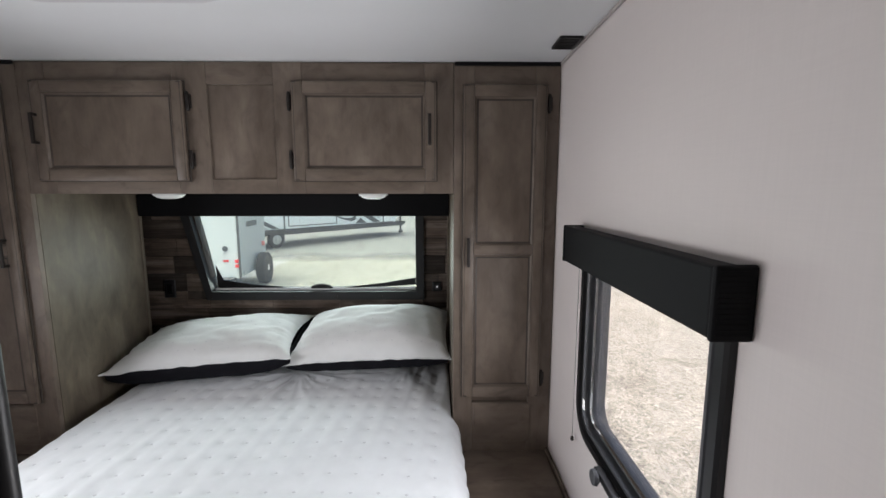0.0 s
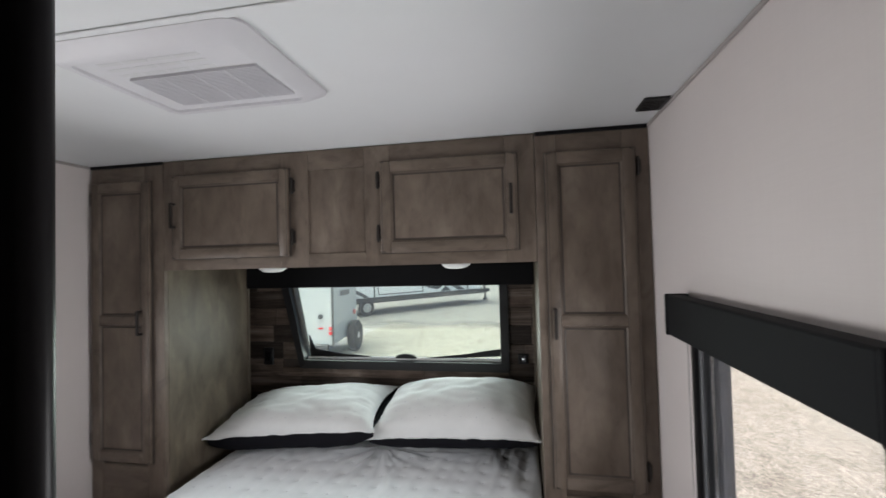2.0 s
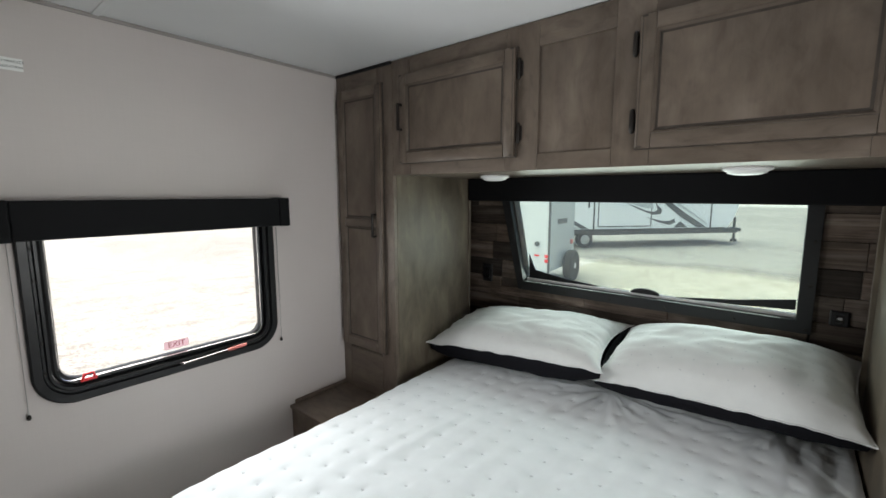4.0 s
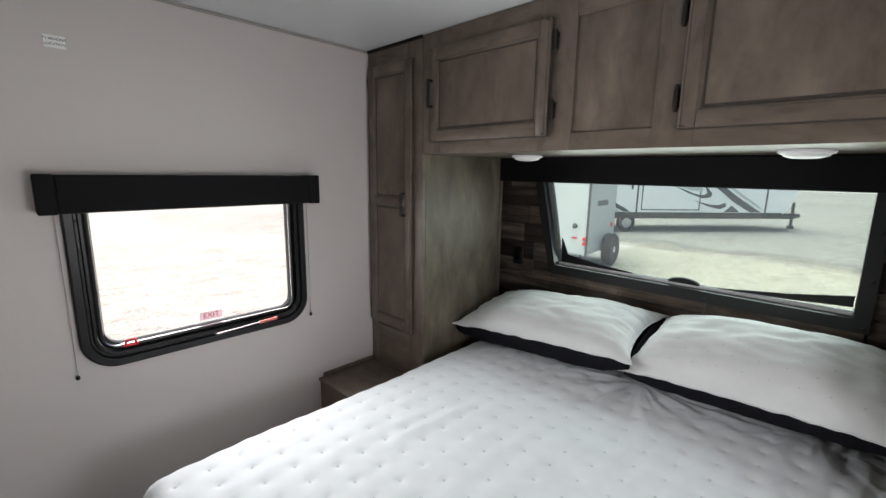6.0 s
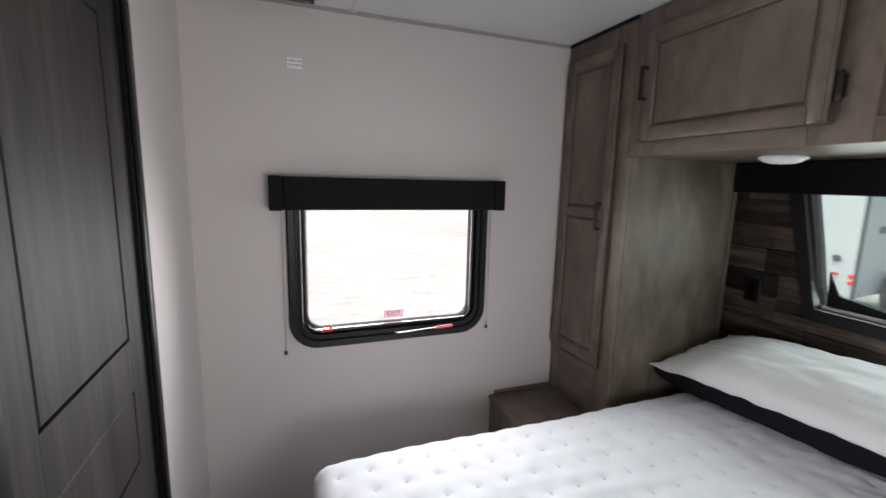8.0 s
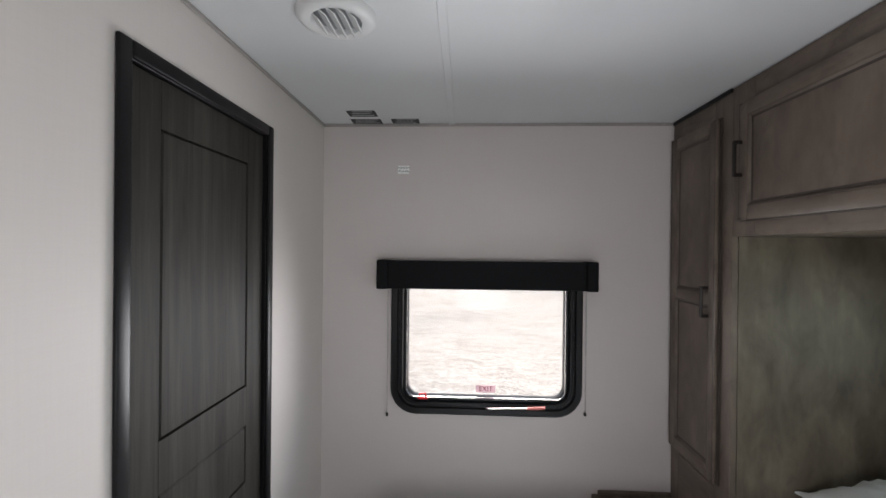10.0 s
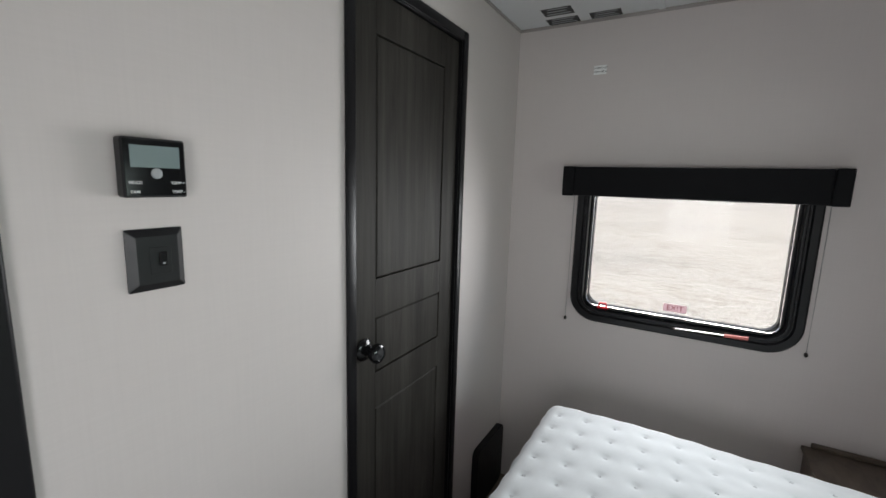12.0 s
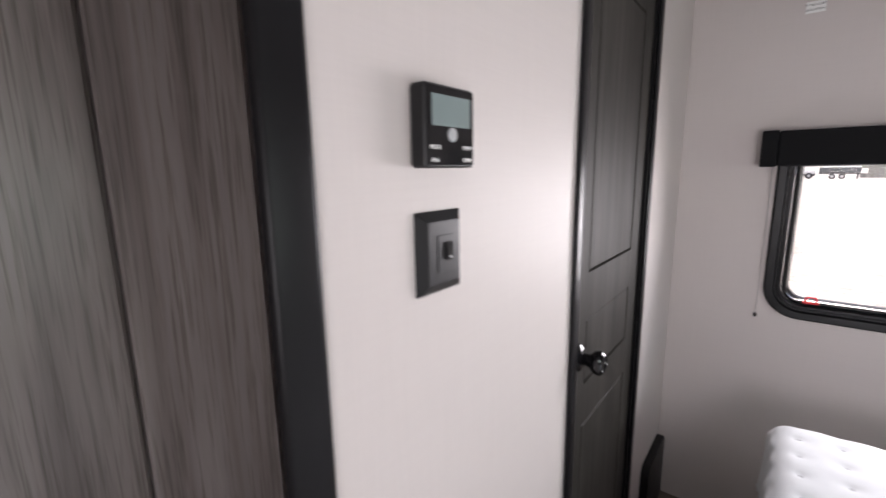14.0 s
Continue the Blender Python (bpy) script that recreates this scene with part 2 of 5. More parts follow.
M_PALE = plain("pale_grey_plastic", (0.6, 0.6, 0.61), 0.5, vary=0.05, relief=0.0)
M_SPOT = plain("pale_grey_print", (0.57, 0.58, 0.59), 0.9)
M_CORD = plain("grey_cord", (0.35, 0.34, 0.33), 0.7)
M_LENS = plain("frosted_lens", (0.82, 0.82, 0.80), 0.35, vary=0.03, relief=0.02)
M_GLASS = glass("clear_pane", (0.95, 0.948, 0.958), haze=0.035)
M_TINT = glass("tinted_pane", (0.90, 0.985, 0.955), haze=0.065)
M_GRAVEL = gravel_mat("gravel", (0.165, 0.163, 0.157), (0.385, 0.381, 0.371), (0.60, 0.595, 0.582), 60.0)
M_SAND = gravel_mat("sandy_gravel", (0.17, 0.166, 0.142), (0.29, 0.283, 0.246), (0.43, 0.420, 0.366), 44.0)
M_TRAILPALE = plain("pale_grey_fibreglass", (0.56, 0.585, 0.59), 0.3, vary=0.03, scale=1.2, relief=0.0)
M_TARMAC = gravel_mat("worn_tarmac", (0.12, 0.122, 0.118), (0.19, 0.192, 0.185), (0.27, 0.27, 0.26), 40.0, 0.85)
_t = M_TARMAC.node_tree
_s = _t.nodes["Principled BSDF"]
_xyz = _t.nodes.new("ShaderNodeSeparateXYZ")
link(_t, coords(_t), _xyz.inputs[0])
_edge = _t.nodes.new("ShaderNodeMath")
_edge.operation = 'MULTIPLY_ADD'
_edge.inputs[1].default_value = 3.6
link(_t, noise_tex(_t, coords(_t), 0.5, 6, 0.62), _edge.inputs[0])
link(_t, _xyz.outputs["Y"], _edge.inputs[2])
_fade = _t.nodes.new("ShaderNodeMapRange")
_fade.interpolation_type = 'SMOOTHSTEP'
_fade.inputs["From Min"].default_value = 15.4
_fade.inputs["From Max"].default_value = 18.4
link(_t, _edge.outputs[0], _fade.inputs["Value"])
link(_t, _fade.outputs["Result"], _s.inputs["Alpha"])
M_TRAILER = plain("white_fibreglass", (0.74, 0.76, 0.77), 0.3, vary=0.03, scale=1.2, relief=0.0)
M_TRAILGREY = plain("grey_fibreglass", (0.42, 0.45, 0.46), 0.3, vary=0.05, scale=1.2, relief=0.0)
M_DECAL = plain("dark_grey_decal", (0.06, 0.065, 0.07), 0.35, vary=0.1)
M_RUBBER = plain("tyre_rubber", (0.02, 0.02, 0.021), 0.8, vary=0.2)
M_RIM = plain("wheel_rim", (0.5, 0.5, 0.5), 0.35, metal=0.7)
M_ORANGE = plain("orange_paint", (0.75, 0.22, 0.03), 0.4)
M_DARKMETAL = plain("dark_chassis", (0.03, 0.03, 0.032), 0.5, vary=0.2)

# ---- building blocks ----
ORIGIN = {}


def thing(name, at, label="", category="", group="", kind=""):
    ob = new(name)
    ob.empty_display_size = 0.05
    ob.location = at
    ORIGIN[ob.name] = Vector(at)
    return tagged(ob, label, category, group, kind)


def mesh_of(bm, name, mat, smooth=None):
    bmesh.ops.recalc_face_normals(bm, faces=bm.faces)
    me = bpy.data.meshes.new(name)
    bm.to_mesh(me)
    bm.free()
    for m in (mat if isinstance(mat, (list, tuple)) else [mat]):
        me.materials.append(m)
    if smooth is not None:
        me.polygons.foreach_set("use_smooth", [True] * len(me.polygons))
        me.set_sharp_from_angle(angle=radians(smooth))
    return me


def part(name, bm, mat, parent=None, label="", smooth=None, kind="", category=""):
    """Links a bmesh, drawn in the room's coordinates, as one mesh object under its thing."""
    ob = new(name, mesh_of(bm, name, mat, smooth))
    if parent is not None:
        ob.parent = parent
        o = ORIGIN.get(parent.name)
        if o is not None:
            ob.matrix_parent_inverse = Matrix.Translation(-o)
    return tagged(ob, label, category, "", kind)


def box(x0, x1, y0, y1, z0, z1, bevel=0.0, bm=None, seg=1):
    own = bm is None
    if own:
        bm = bmesh.new()
    m = Matrix.Translation(((x0 + x1) / 2, (y0 + y1) / 2, (z0 + z1) / 2)) @ Matrix.Diagonal((abs(x1 - x0), abs(y1 - y0), abs(z1 - z0), 1))
    r = bmesh.ops.create_cube(bm, size=1, matrix=m)
    if bevel:
        es = {e for v in r["verts"] for e in v.link_edges}
        bmesh.ops.bevel(bm, geom=list(es), offset=bevel, segments=seg, affect='EDGES', profile=0.5)
    return bm


def rounded(w0, w1, h0, h1, r, n=6):
    """Outline of a rectangle with round corners, counter-clockwise."""
    out = []
    for cx, cy, a in ((w1 - r, h1 - r, 0), (w0 + r, h1 - r, 90), (w0 + r, h0 + r, 180), (w1 - r, h0 + r, 270)):
        for k in range(n + 1):
            b = radians(a + 90 * k / n)
            out.append((cx + r * math.cos(b), cy + r * math.sin(b)))
    return out


def loft(rings, place, close=False, bm=None):
    """Skin through rings of equal length; place maps (u, v, depth) to a point. Each ring: (outline, depth)."""
    if bm is None:
        bm = bmesh.new()
    rows = [[bm.verts.new(place(u, v, d)) for u, v in o] for o, d in rings]
    pairs = list(zip(rows, rows[1:])) + ([(rows[-1], rows[0])] if close else [])
    for a, b in pairs:
        for k in range(len(a)):
            j = (k + 1) % len(a)
            bm.faces.new((a[k], a[j], b[j], b[k]))
    return bm


def capped(rings, place, bm=None):
    """As loft, with both ends closed."""
    if bm is None:
        bm = bmesh.new()
    rows = [[bm.verts.new(place(u, v, d)) for u, v in o] for o, d in rings]
    for a, b in zip(rows, rows[1:]):
        for k in range(len(a)):
            j = (k + 1) % len(a)
            bm.faces.new((a[k], a[j], b[j], b[k]))
    bm.faces.new(rows[0])
    bm.faces.new(rows[-1])
    return bm


def disc(r, n=24):
    return [(r * math.cos(2 * math.pi * k / n), r * math.sin(2 * math.pi * k / n)) for k in range(n)]


def turned(profile, centre, axis='z', n=24, bm=None):
    """Solid of revolution: profile rows (radius, along)."""
    cx, cy, cz = centre
    maps = {'z': lambda u, v, d: (cx + u, cy + v, cz + d), 'y': lambda u, v, d: (cx + u, cy + d, cz + v), 'x': lambda u, v, d: (cx + d, cy + u, cz + v)}
    return capped([(disc(max(r, 0.0004), n), d) for r, d in profile], maps[axis], bm)


def tube(points, r, n=8, bm=None):
    """A round bar along points."""
    if bm is None:
        bm = bmesh.new()
    pts = [Vector(p) for p in points]
    rows = []
    for k, p in enumerate(pts):
        d = (pts[min(k + 1, len(pts) - 1)] - pts[max(k - 1, 0)]).normalized()
        q = d.to_track_quat('Z', 'Y')
        rows.append([bm.verts.new(p + q @ Vector((r * math.cos(2 * math.pi * i / n), r * math.sin(2 * math.pi * i / n), 0))) for i in range(n)])
    for a, b in zip(rows, rows[1:]):
        for i in range(n):
            j = (i + 1) % n
            bm.faces.new((a[i], a[j], b[j], b[i]))
    bm.faces.new(rows[0])
    bm.faces.new(rows[-1])
    return bm


def prism(outline, place, d0, d1, bm=None):
    return capped([(outline, d0), (outline, d1)], place, bm)


def lettering(text, size, m, mat, parent, name="lettering", label=""):
    """Flat raised letters from the built-in font."""
    cu = bpy.data.curves.new(name, 'FONT')
    cu.body = text
    cu.size = size
    cu.extrude = 0.0003
    cu.align_x = 'CENTER'
    cu.align_y = 'CENTER'
    tmp = bpy.data.objects.new("tmp_text", cu)
    me = bpy.data.meshes.new_from_object(tmp)
    bpy.data.objects.remove(tmp)
    me.transform(m)
    me.materials.clear()
    me.materials.append(mat)
    ob = new(name, me)
    ob.parent = parent
    o = ORIGIN.get(parent.name)
    if o is not None:
        ob.matrix_parent_inverse = Matrix.Translation(-o)
    return tagged(ob, label)


# ---- the room ----
XL, XR = -1.865, 0.455
YB, YF = 0.26, 2.42
ZF, ZC = -0.115, 1.945
T = 0.05


def wall_with_hole(name, axis, at, thick, u0, u1, v0, v1, hole, label, mat=M_WALL):
    """A wall square to an axis; hole is an outline (u, v) that goes right through."""
    place = (lambda u, v, d: (at + d, u, v)) if axis == 'x' else (lambda u, v, d: (u, at + d, v))
    bm = bmesh.new()
    n = len(hole)
    cu = sum(p[0] for p in hole) / n
    cv = sum(p[1] for p in hole) / n
    rim = []
    for u, v in hole:
        du, dv = u - cu, v - cv
        s = min(((u1 - cu) / du if du > 1e-9 else (u0 - cu) / du if du < -1e-9 else 1e9), ((v1 - cv) / dv if dv > 1e-9 else (v0 - cv) / dv if dv < -1e-9 else 1e9))
        rim.append((cu + du * s, cv + dv * s))
    corners = [(u1, v1), (u0, v1), (u0, v0), (u1, v0)]
    for c in corners:
        k = min(range(n), key=lambda i: (rim[i][0] - c[0]) ** 2 + (rim[i][1] - c[1]) ** 2)
        rim[k] = c
    loft([(hole, 0), (rim, 0), (rim, thick), (hole, thick)], place, True, bm)
    return part(name, bm, mat, None, label, None, "structure", "wall")


L_HOLE = rounded(0.60, 1.285, 0.795, 1.33, 0.06, 8)
R_HOLE = rounded(0.745, 1.30, 0.795, 1.33, 0.06, 8)
wall_with_hole("wall_west", 'x', XL, -T, YB - 0.6, YF + 0.06, ZF, ZC + 0.05, L_HOLE, "pale beige linen-textured vinyl wall with a window")
wall_with_hole("wall_east", 'x', XR, T, YB - 0.6, YF + 0.06, ZF, ZC + 0.05, R_HOLE, "pale beige linen-textured vinyl wall with a window")
F_HOLE = [(-0.105, 1.42), (-0.72, 1.42), (-1.33, 1.42), (-1.28, 1.18), (-1.235, 0.935), (-0.72, 0.935), (-0.105, 0.935), (-0.105, 1.18)]
wall_with_hole("wall_north", 'y', YF, 0.06, XL, XR, ZF, ZC + 0.05, F_HOLE, "dark front wall behind the plank headboard", M_GLAZE)

# wall with the bathroom door and the bedroom doorway
D0, D1, DTOP = -1.352, -0.822, 1.765
J0, J1, JTOP = -0.200, 0.415, 1.90
bm = bmesh.new()
for x0, x1, z0, z1 in ((XL, D0, ZF, ZC), (D0, D1, DTOP, ZC), (D1, J0 - 0.015, ZF, ZC), (J0 - 0.015, J1, JTOP, ZC), (J1, XR, ZF, ZC)):
    box(x0, x1, YB - 0.026, YB, z0, z1, 0, bm)
bmesh.ops.remove_doubles(bm, verts=bm.verts, dist=0.0005)
part("wall_south", bm, M_WALL, None, "pale beige linen-textured vinyl partition wall", None, "structure", "wall")
part("floor", box(XL, XR, -0.34, YF, ZF - 0.05, ZF), M_FLOOR, None, "brown wood-look vinyl floor", None, "structure", "floor")
bm = box(XL, XR, -0.34, 0.792, ZC, ZC + 0.05, 0)
box(XL, XR, 0.798, YF, ZC, ZC + 0.05, 0, bm)
box(XL, XR, 0.784, 0.806, ZC - 0.0045, ZC - 0.0002, 0.0015, bm)
part("ceiling", bm, M_CEIL, None, "white smooth panel ceiling with a seam", None, "structure", "ceiling")
for nm, b in (("trim_west", (XL, XL + 0.006, YB, 1.69, ZC - 0.012, ZC)), ("trim_south", (XL + 0.0065, XR - 0.0065, YB, YB + 0.006, ZC - 0.012, ZC)), ("trim_east", (XR - 0.006, XR, YB, 1.69, ZC - 0.012, ZC))):
    part(nm, box(*b, 0.002), M_TRIMSTRIP, None, "thin beige ceiling trim strip", None, "structure", "trim")

# small hall behind the doorway
part("wall_hall_west", box(-0.46, -0.42, -0.34, YB - 0.026, ZF, ZC), M_WALL, None, "beige hall wall", None, "structure", "wall")
part("wall_hall_end", box(XL, XR, -0.40, -0.34, ZF, ZC), M_WALL, None, "beige hall end wall", None, "structure", "wall")


def door_leaf(parent, x0, x1, yf, yb, z0, z1, panels, mat):
    """A moulded door leaf facing +y with sunk grooves round its panels; the leaf is one mesh, each panel a part."""
    bm = bmesh.new()
    pa, pb = panels[0][0], panels[0][1]
    box(x0, pa, yb, yf, z0, z1, 0.002, bm)
    box(pb, x1, yb, yf, z0, z1, 0.002, bm)
    zs = [z0] + [z for p in sorted(panels, key=lambda q: q[2]) for z in (p[2], p[3])] + [z1]
    for k in range(0, len(zs), 2):
        box(pa - 0.001, pb + 0.001, yb, yf - 0.0003, zs[k], zs[k + 1], 0, bm)
    box(pa - 0.001, pb + 0.001, yb, yf - 0.012, z0, z1, 0, bm)
    leaf = part("leaf", bm, mat, parent)
    for a, b, c, d in panels:
        part("panel", box(a + 0.004, b - 0.004, yf - 0.013, yf - 0.001, c + 0.004, d - 0.004, 0.003), mat, leaf)
    return leaf


def door_casing(name, x0, x1, top, label, wide=0.025, depth=0.027, front=0.010):
    """Dark door frame: rounded casing on the room side and lining through the wall."""
    ob = thing(name, ((x0 + x1) / 2, YB, ZF), label, "door frame", "", "structure")
    y1 = YB + front
    part("casing", box(x0 - wide, x0 + 0.006, YB + 0.0005, y1, ZF, top + wide, 0.004, seg=3), M_TRIM, ob, smooth=40)
    part("casing", box(x1 - 0.006, x1 + wide, YB + 0.0005, y1, ZF, top + wide, 0.004, seg=3), M_TRIM, ob, smooth=40)
    part("casing", box(x0 + 0.007, x1 - 0.007, YB + 0.0005, y1, top - 0.006, top + wide, 0.004, seg=3), M_TRIM, ob, smooth=40)
    for a, b in ((x0, x0 + 0.006), (x1 - 0.006, x1)):
        part("lining", box(a, b, YB - depth, YB, ZF, top, 0.001), M_TRIM, ob)
    part("lining", box(x0 + 0.007, x1 - 0.007, YB - depth, YB, top - 0.006, top, 0.001), M_TRIM, ob)
    return ob


def door_knob(parent, x, y, z):
    k = part("knob", turned([(0.004, 0.0), (0.029, 0.0005), (0.031, 0.006), (0.026, 0.011), (0.014, 0.014), (0.0125, 0.022), (0.015, 0.030), (0.0235, 0.038), (0.0262, 0.046), (0.0255, 0.054), (0.020, 0.059), (0.0175, 0.0595), (0.0165, 0.057), (0.002, 0.0565)], (x, y, z), 'y', 28), M_GLOSS, parent, "round black door knob", smooth=35)
    return k


door_casing("door_frame_1", D0, D1, DTOP, "dark brown-black bathroom door frame")
ob = thing("door_1", (-1.085, YB - 0.02, ZF), "closed dark grey wood-grain panel door with black knob", "door", "", "structure")
leaf = door_leaf(ob, D0 + 0.009, D1 - 0.009, YB - 0.008, YB - 0.04, ZF + 0.008, DTOP - 0.009, [(-1.257, -0.922, 1.045, 1.66), (-1.257, -0.922, 0.78, 0.938), (-1.257, -0.922, 0.12, 0.675)], M_DOOR)
door_knob(leaf, -0.870, YB - 0.0078, 0.866)

ob = thing("door_frame_2", ((J0 + J1) / 2, YB, ZF), "dark bedroom doorway frame with rounded casing", "door frame", "", "structure")
for a, b, c, e in ((J0 - 0.020, J0 + 0.026, J0, J0 + 0.010), (J1 - 0.014, J1 + 0.029, J1 - 0.010, J1)):
    part("casing", box(a, b, YB + 0.0005, YB + 0.0145, ZF, JTOP, 0.0065, seg=5), M_TRIM, ob, smooth=50)
    part("jamb", box(c, e, 0.236, YB, ZF, JTOP, 0.002, seg=2), M_TRIM, ob, smooth=50)
part("header", box(J0 - 0.029, J1 + 0.029, YB + 0.0005, YB + 0.0145, JTOP + 0.0005, JTOP + 0.029, 0.0065, seg=5), M_TRIM, ob, smooth=50)
part("jamb", box(J0, J1, 0.236, YB, JTOP - 0.006, JTOP - 0.0002, 0.002), M_TRIM, ob)

# bedroom door, moved back from its own frame to keep the opening free
ob = thing("door_2", (0.0, 0.0, ZF), "closed grey-brown wood-grain bedroom door set back behind its doorway", "door", "", "structure")
leaf = door_leaf(ob, -0.306, 0.33, 0.015, -0.02, ZF + 0.008, 1.80, [(-0.148, 0.18, 0.878, 1.66), (-0.148, 0.18, 0.62, 0.775), (-0.148, 0.18, 0.1, 0.52)], M_BEDDOOR)
door_knob(leaf, -0.205, 0.0152, 0.690)


# ---- built-in cabinets ----
def pull(parent, x, y, z0, z1):
    """Square bronze bar pull standing upright on a face at y that looks towards -y."""
    bm = box(x - 0.006, x + 0.006, y - 0.026, y - 0.018, z0, z1, 0.0025, seg=2)
    box(x - 0.006, x + 0.006, y - 0.019, y, z0, z0 + 0.011, 0.002, bm)
    box(x - 0.006, x + 0.006, y - 0.019, y, z1 - 0.011, z1, 0.002, bm)
    return part("handle", bm, M_IRON, parent, "dark bronze bar handle")


def hinge(parent, x, y, z):
    bm = turned([(0.003, -0.034), (0.006, -0.03), (0.0075, -0.018), (0.0075, 0.018), (0.006, 0.03), (0.003, 0.034)], (x, y - 0.006, z), 'z', 10)
    box(x - 0.004, x + 0.012, y - 0.003, y, z - 0.024, z + 0.024, 0.001, bm)
    return part("hinge", bm, M_IRON, parent, "dark bronze hinge", smooth=40)


def panel_door(parent, x0, x1, z0, z1, y, rails=(), name="door"):
    """Overlay cabinet door on a face at y (looking towards -y): mitred frame with moulded inner edge and a sunk panel per field."""
    th, st = 0.019, 0.040
    f = y - th
    # dark backing overhangs as a rim: glazed edge plus painted shade of the gap
    d = part(name, box(x0 - 0.0036, x1 + 0.0036, y - 0.0065, y - 0.0005, z0 - 0.0036, z1 + 0.0036, 0.0015), M_GLAZE, parent)
    for a, b in ((x0, x0 + st), (x1 - st, x1)):
        part("stile", box(a, b, f, y - 0.0067, z0, z1, 0.004, seg=2), M_WOOD, d, smooth=40)
        for c, e in ((z0 + 0.0015, z0 + 0.0065), (z1 - 0.0065, z1 - 0.0015)):
            part("joint_mark", box(a + 0.004 + (0.018 if a != x0 else 0), b - 0.004 - (0.018 if a == x0 else 0), f - 0.0008, f + 0.002, c, e, 0.0008), M_GLAZE, d)
        ax = a + 0.007 if a == x0 else b - 0.007
        part("bead", box(ax - 0.0009, ax + 0.0009, f - 0.0005, f + 0.002, z0 + 0.006, z1 - 0.006), M_GLAZE, d)
    bars = [(z0, z0 + st)] + [(a, b) for a, b in rails] + [(z1 - st, z1)]
    for a, b in bars:
        part("rail", box(x0 + st + 0.0003, x1 - st - 0.0003, f + 0.0008, y - 0.0067, a, b, 0.003, seg=2), M_WOODX, d, smooth=40)
    for (a, b), (c, e) in zip(bars, bars[1:]):
        xa, xb, za, zb = x0 + st, x1 - st, b, c
        w = 0.009
        mould = loft([(rounded(xa, xb, za, zb, 0.0008, 1), f + 0.0015), (rounded(xa + w * 0.4, xb - w * 0.4, za + w * 0.4, zb - w * 0.4, 0.0008, 1), f + 0.002), (rounded(xa + w, xb - w, za + w, zb - w, 0.0008, 1), f + 0.009)], lambda u, v, q: (u, q, v))
        part("moulding", mould, M_MOULD, d)
        part("glaze_line", loft([(rounded(xa + w - 0.0002, xb - w + 0.0002, za + w - 0.0002, zb - w + 0.0002, 0.0008, 1), f + 0.0082), (rounded(xa + w + 0.006, xb - w - 0.006, za + w + 0.006, zb - w - 0.006, 0.0008, 1), f + 0.0094)], lambda u, v, q: (u, q, v)), M_GLAZE, d)
        part("panel", box(xa + 0.001, xb - 0.001, f + 0.0095, f + 0.0120, za + 0.001, zb - 0.001), M_PANEL, d)
    return d


FY = 1.69


def face_frame(parent, x0, x1, z0, z1, holes, y=FY, t=0.02):
    """Face frame made of upright stiles and the rails between them."""
    xs = sorted(holes)
    cur = x0
    for a, b, c, e in xs:
        part("stile", box(cur, a, y, y + t, z0, z1, 0.001), M_WOOD, parent)
        part("rail", box(a + 0.0004, b - 0.0004, y + 0.0004, y + t, e, z1, 0.001), M_WOODX, parent)
        part("rail", box(a + 0.0004, b - 0.0004, y + 0.0004, y + t, z0, c, 0.001), M_WOODX, parent)
        cur = b
    part("stile", box(cur, x1, y, y + t, z0, z1, 0.001), M_WOOD, parent)


# overhead cabinet across the bed
ov = thing("overhead_cabinet", (-0.71, 2.05, 1.477), "grey-brown stained wood overhead cabinet above the bed", "cabinet")
OX0, OX1, OZ0 = -1.488, 0.066, 1.477
part("body", box(OX0, OX1, FY + 0.021, YF - 0.002, OZ0, ZC - 0.002), M_PANEL, ov)
face_frame(ov, OX0, OX1, OZ0, ZC - 0.003, [(-1.39, -0.94, 1.56, 1.84), (-0.82, -0.582, 1.53, 1.865), (-0.48, -0.04, 1.56, 1.84)])
part("sunk_panel", box(-0.821, -0.581, FY + 0.007, FY + 0.018, 1.529, 1.866), M_PANEL, ov)
d = panel_door(ov, -1.437, -0.898, 1.524, 1.874, FY)
pull(d, -1.418, FY - 0.019, 1.652, 1.760)
hinge(d, -0.888, FY, 1.806)
hinge(d, -0.888, FY, 1.600)
d = panel_door(ov, -0.514, 0.004, 1.524, 1.874, FY)
pull(d, -0.020, FY - 0.019, 1.652, 1.760)
hinge(d, -0.527, FY, 1.806)
hinge(d, -0.527, FY, 1.600)


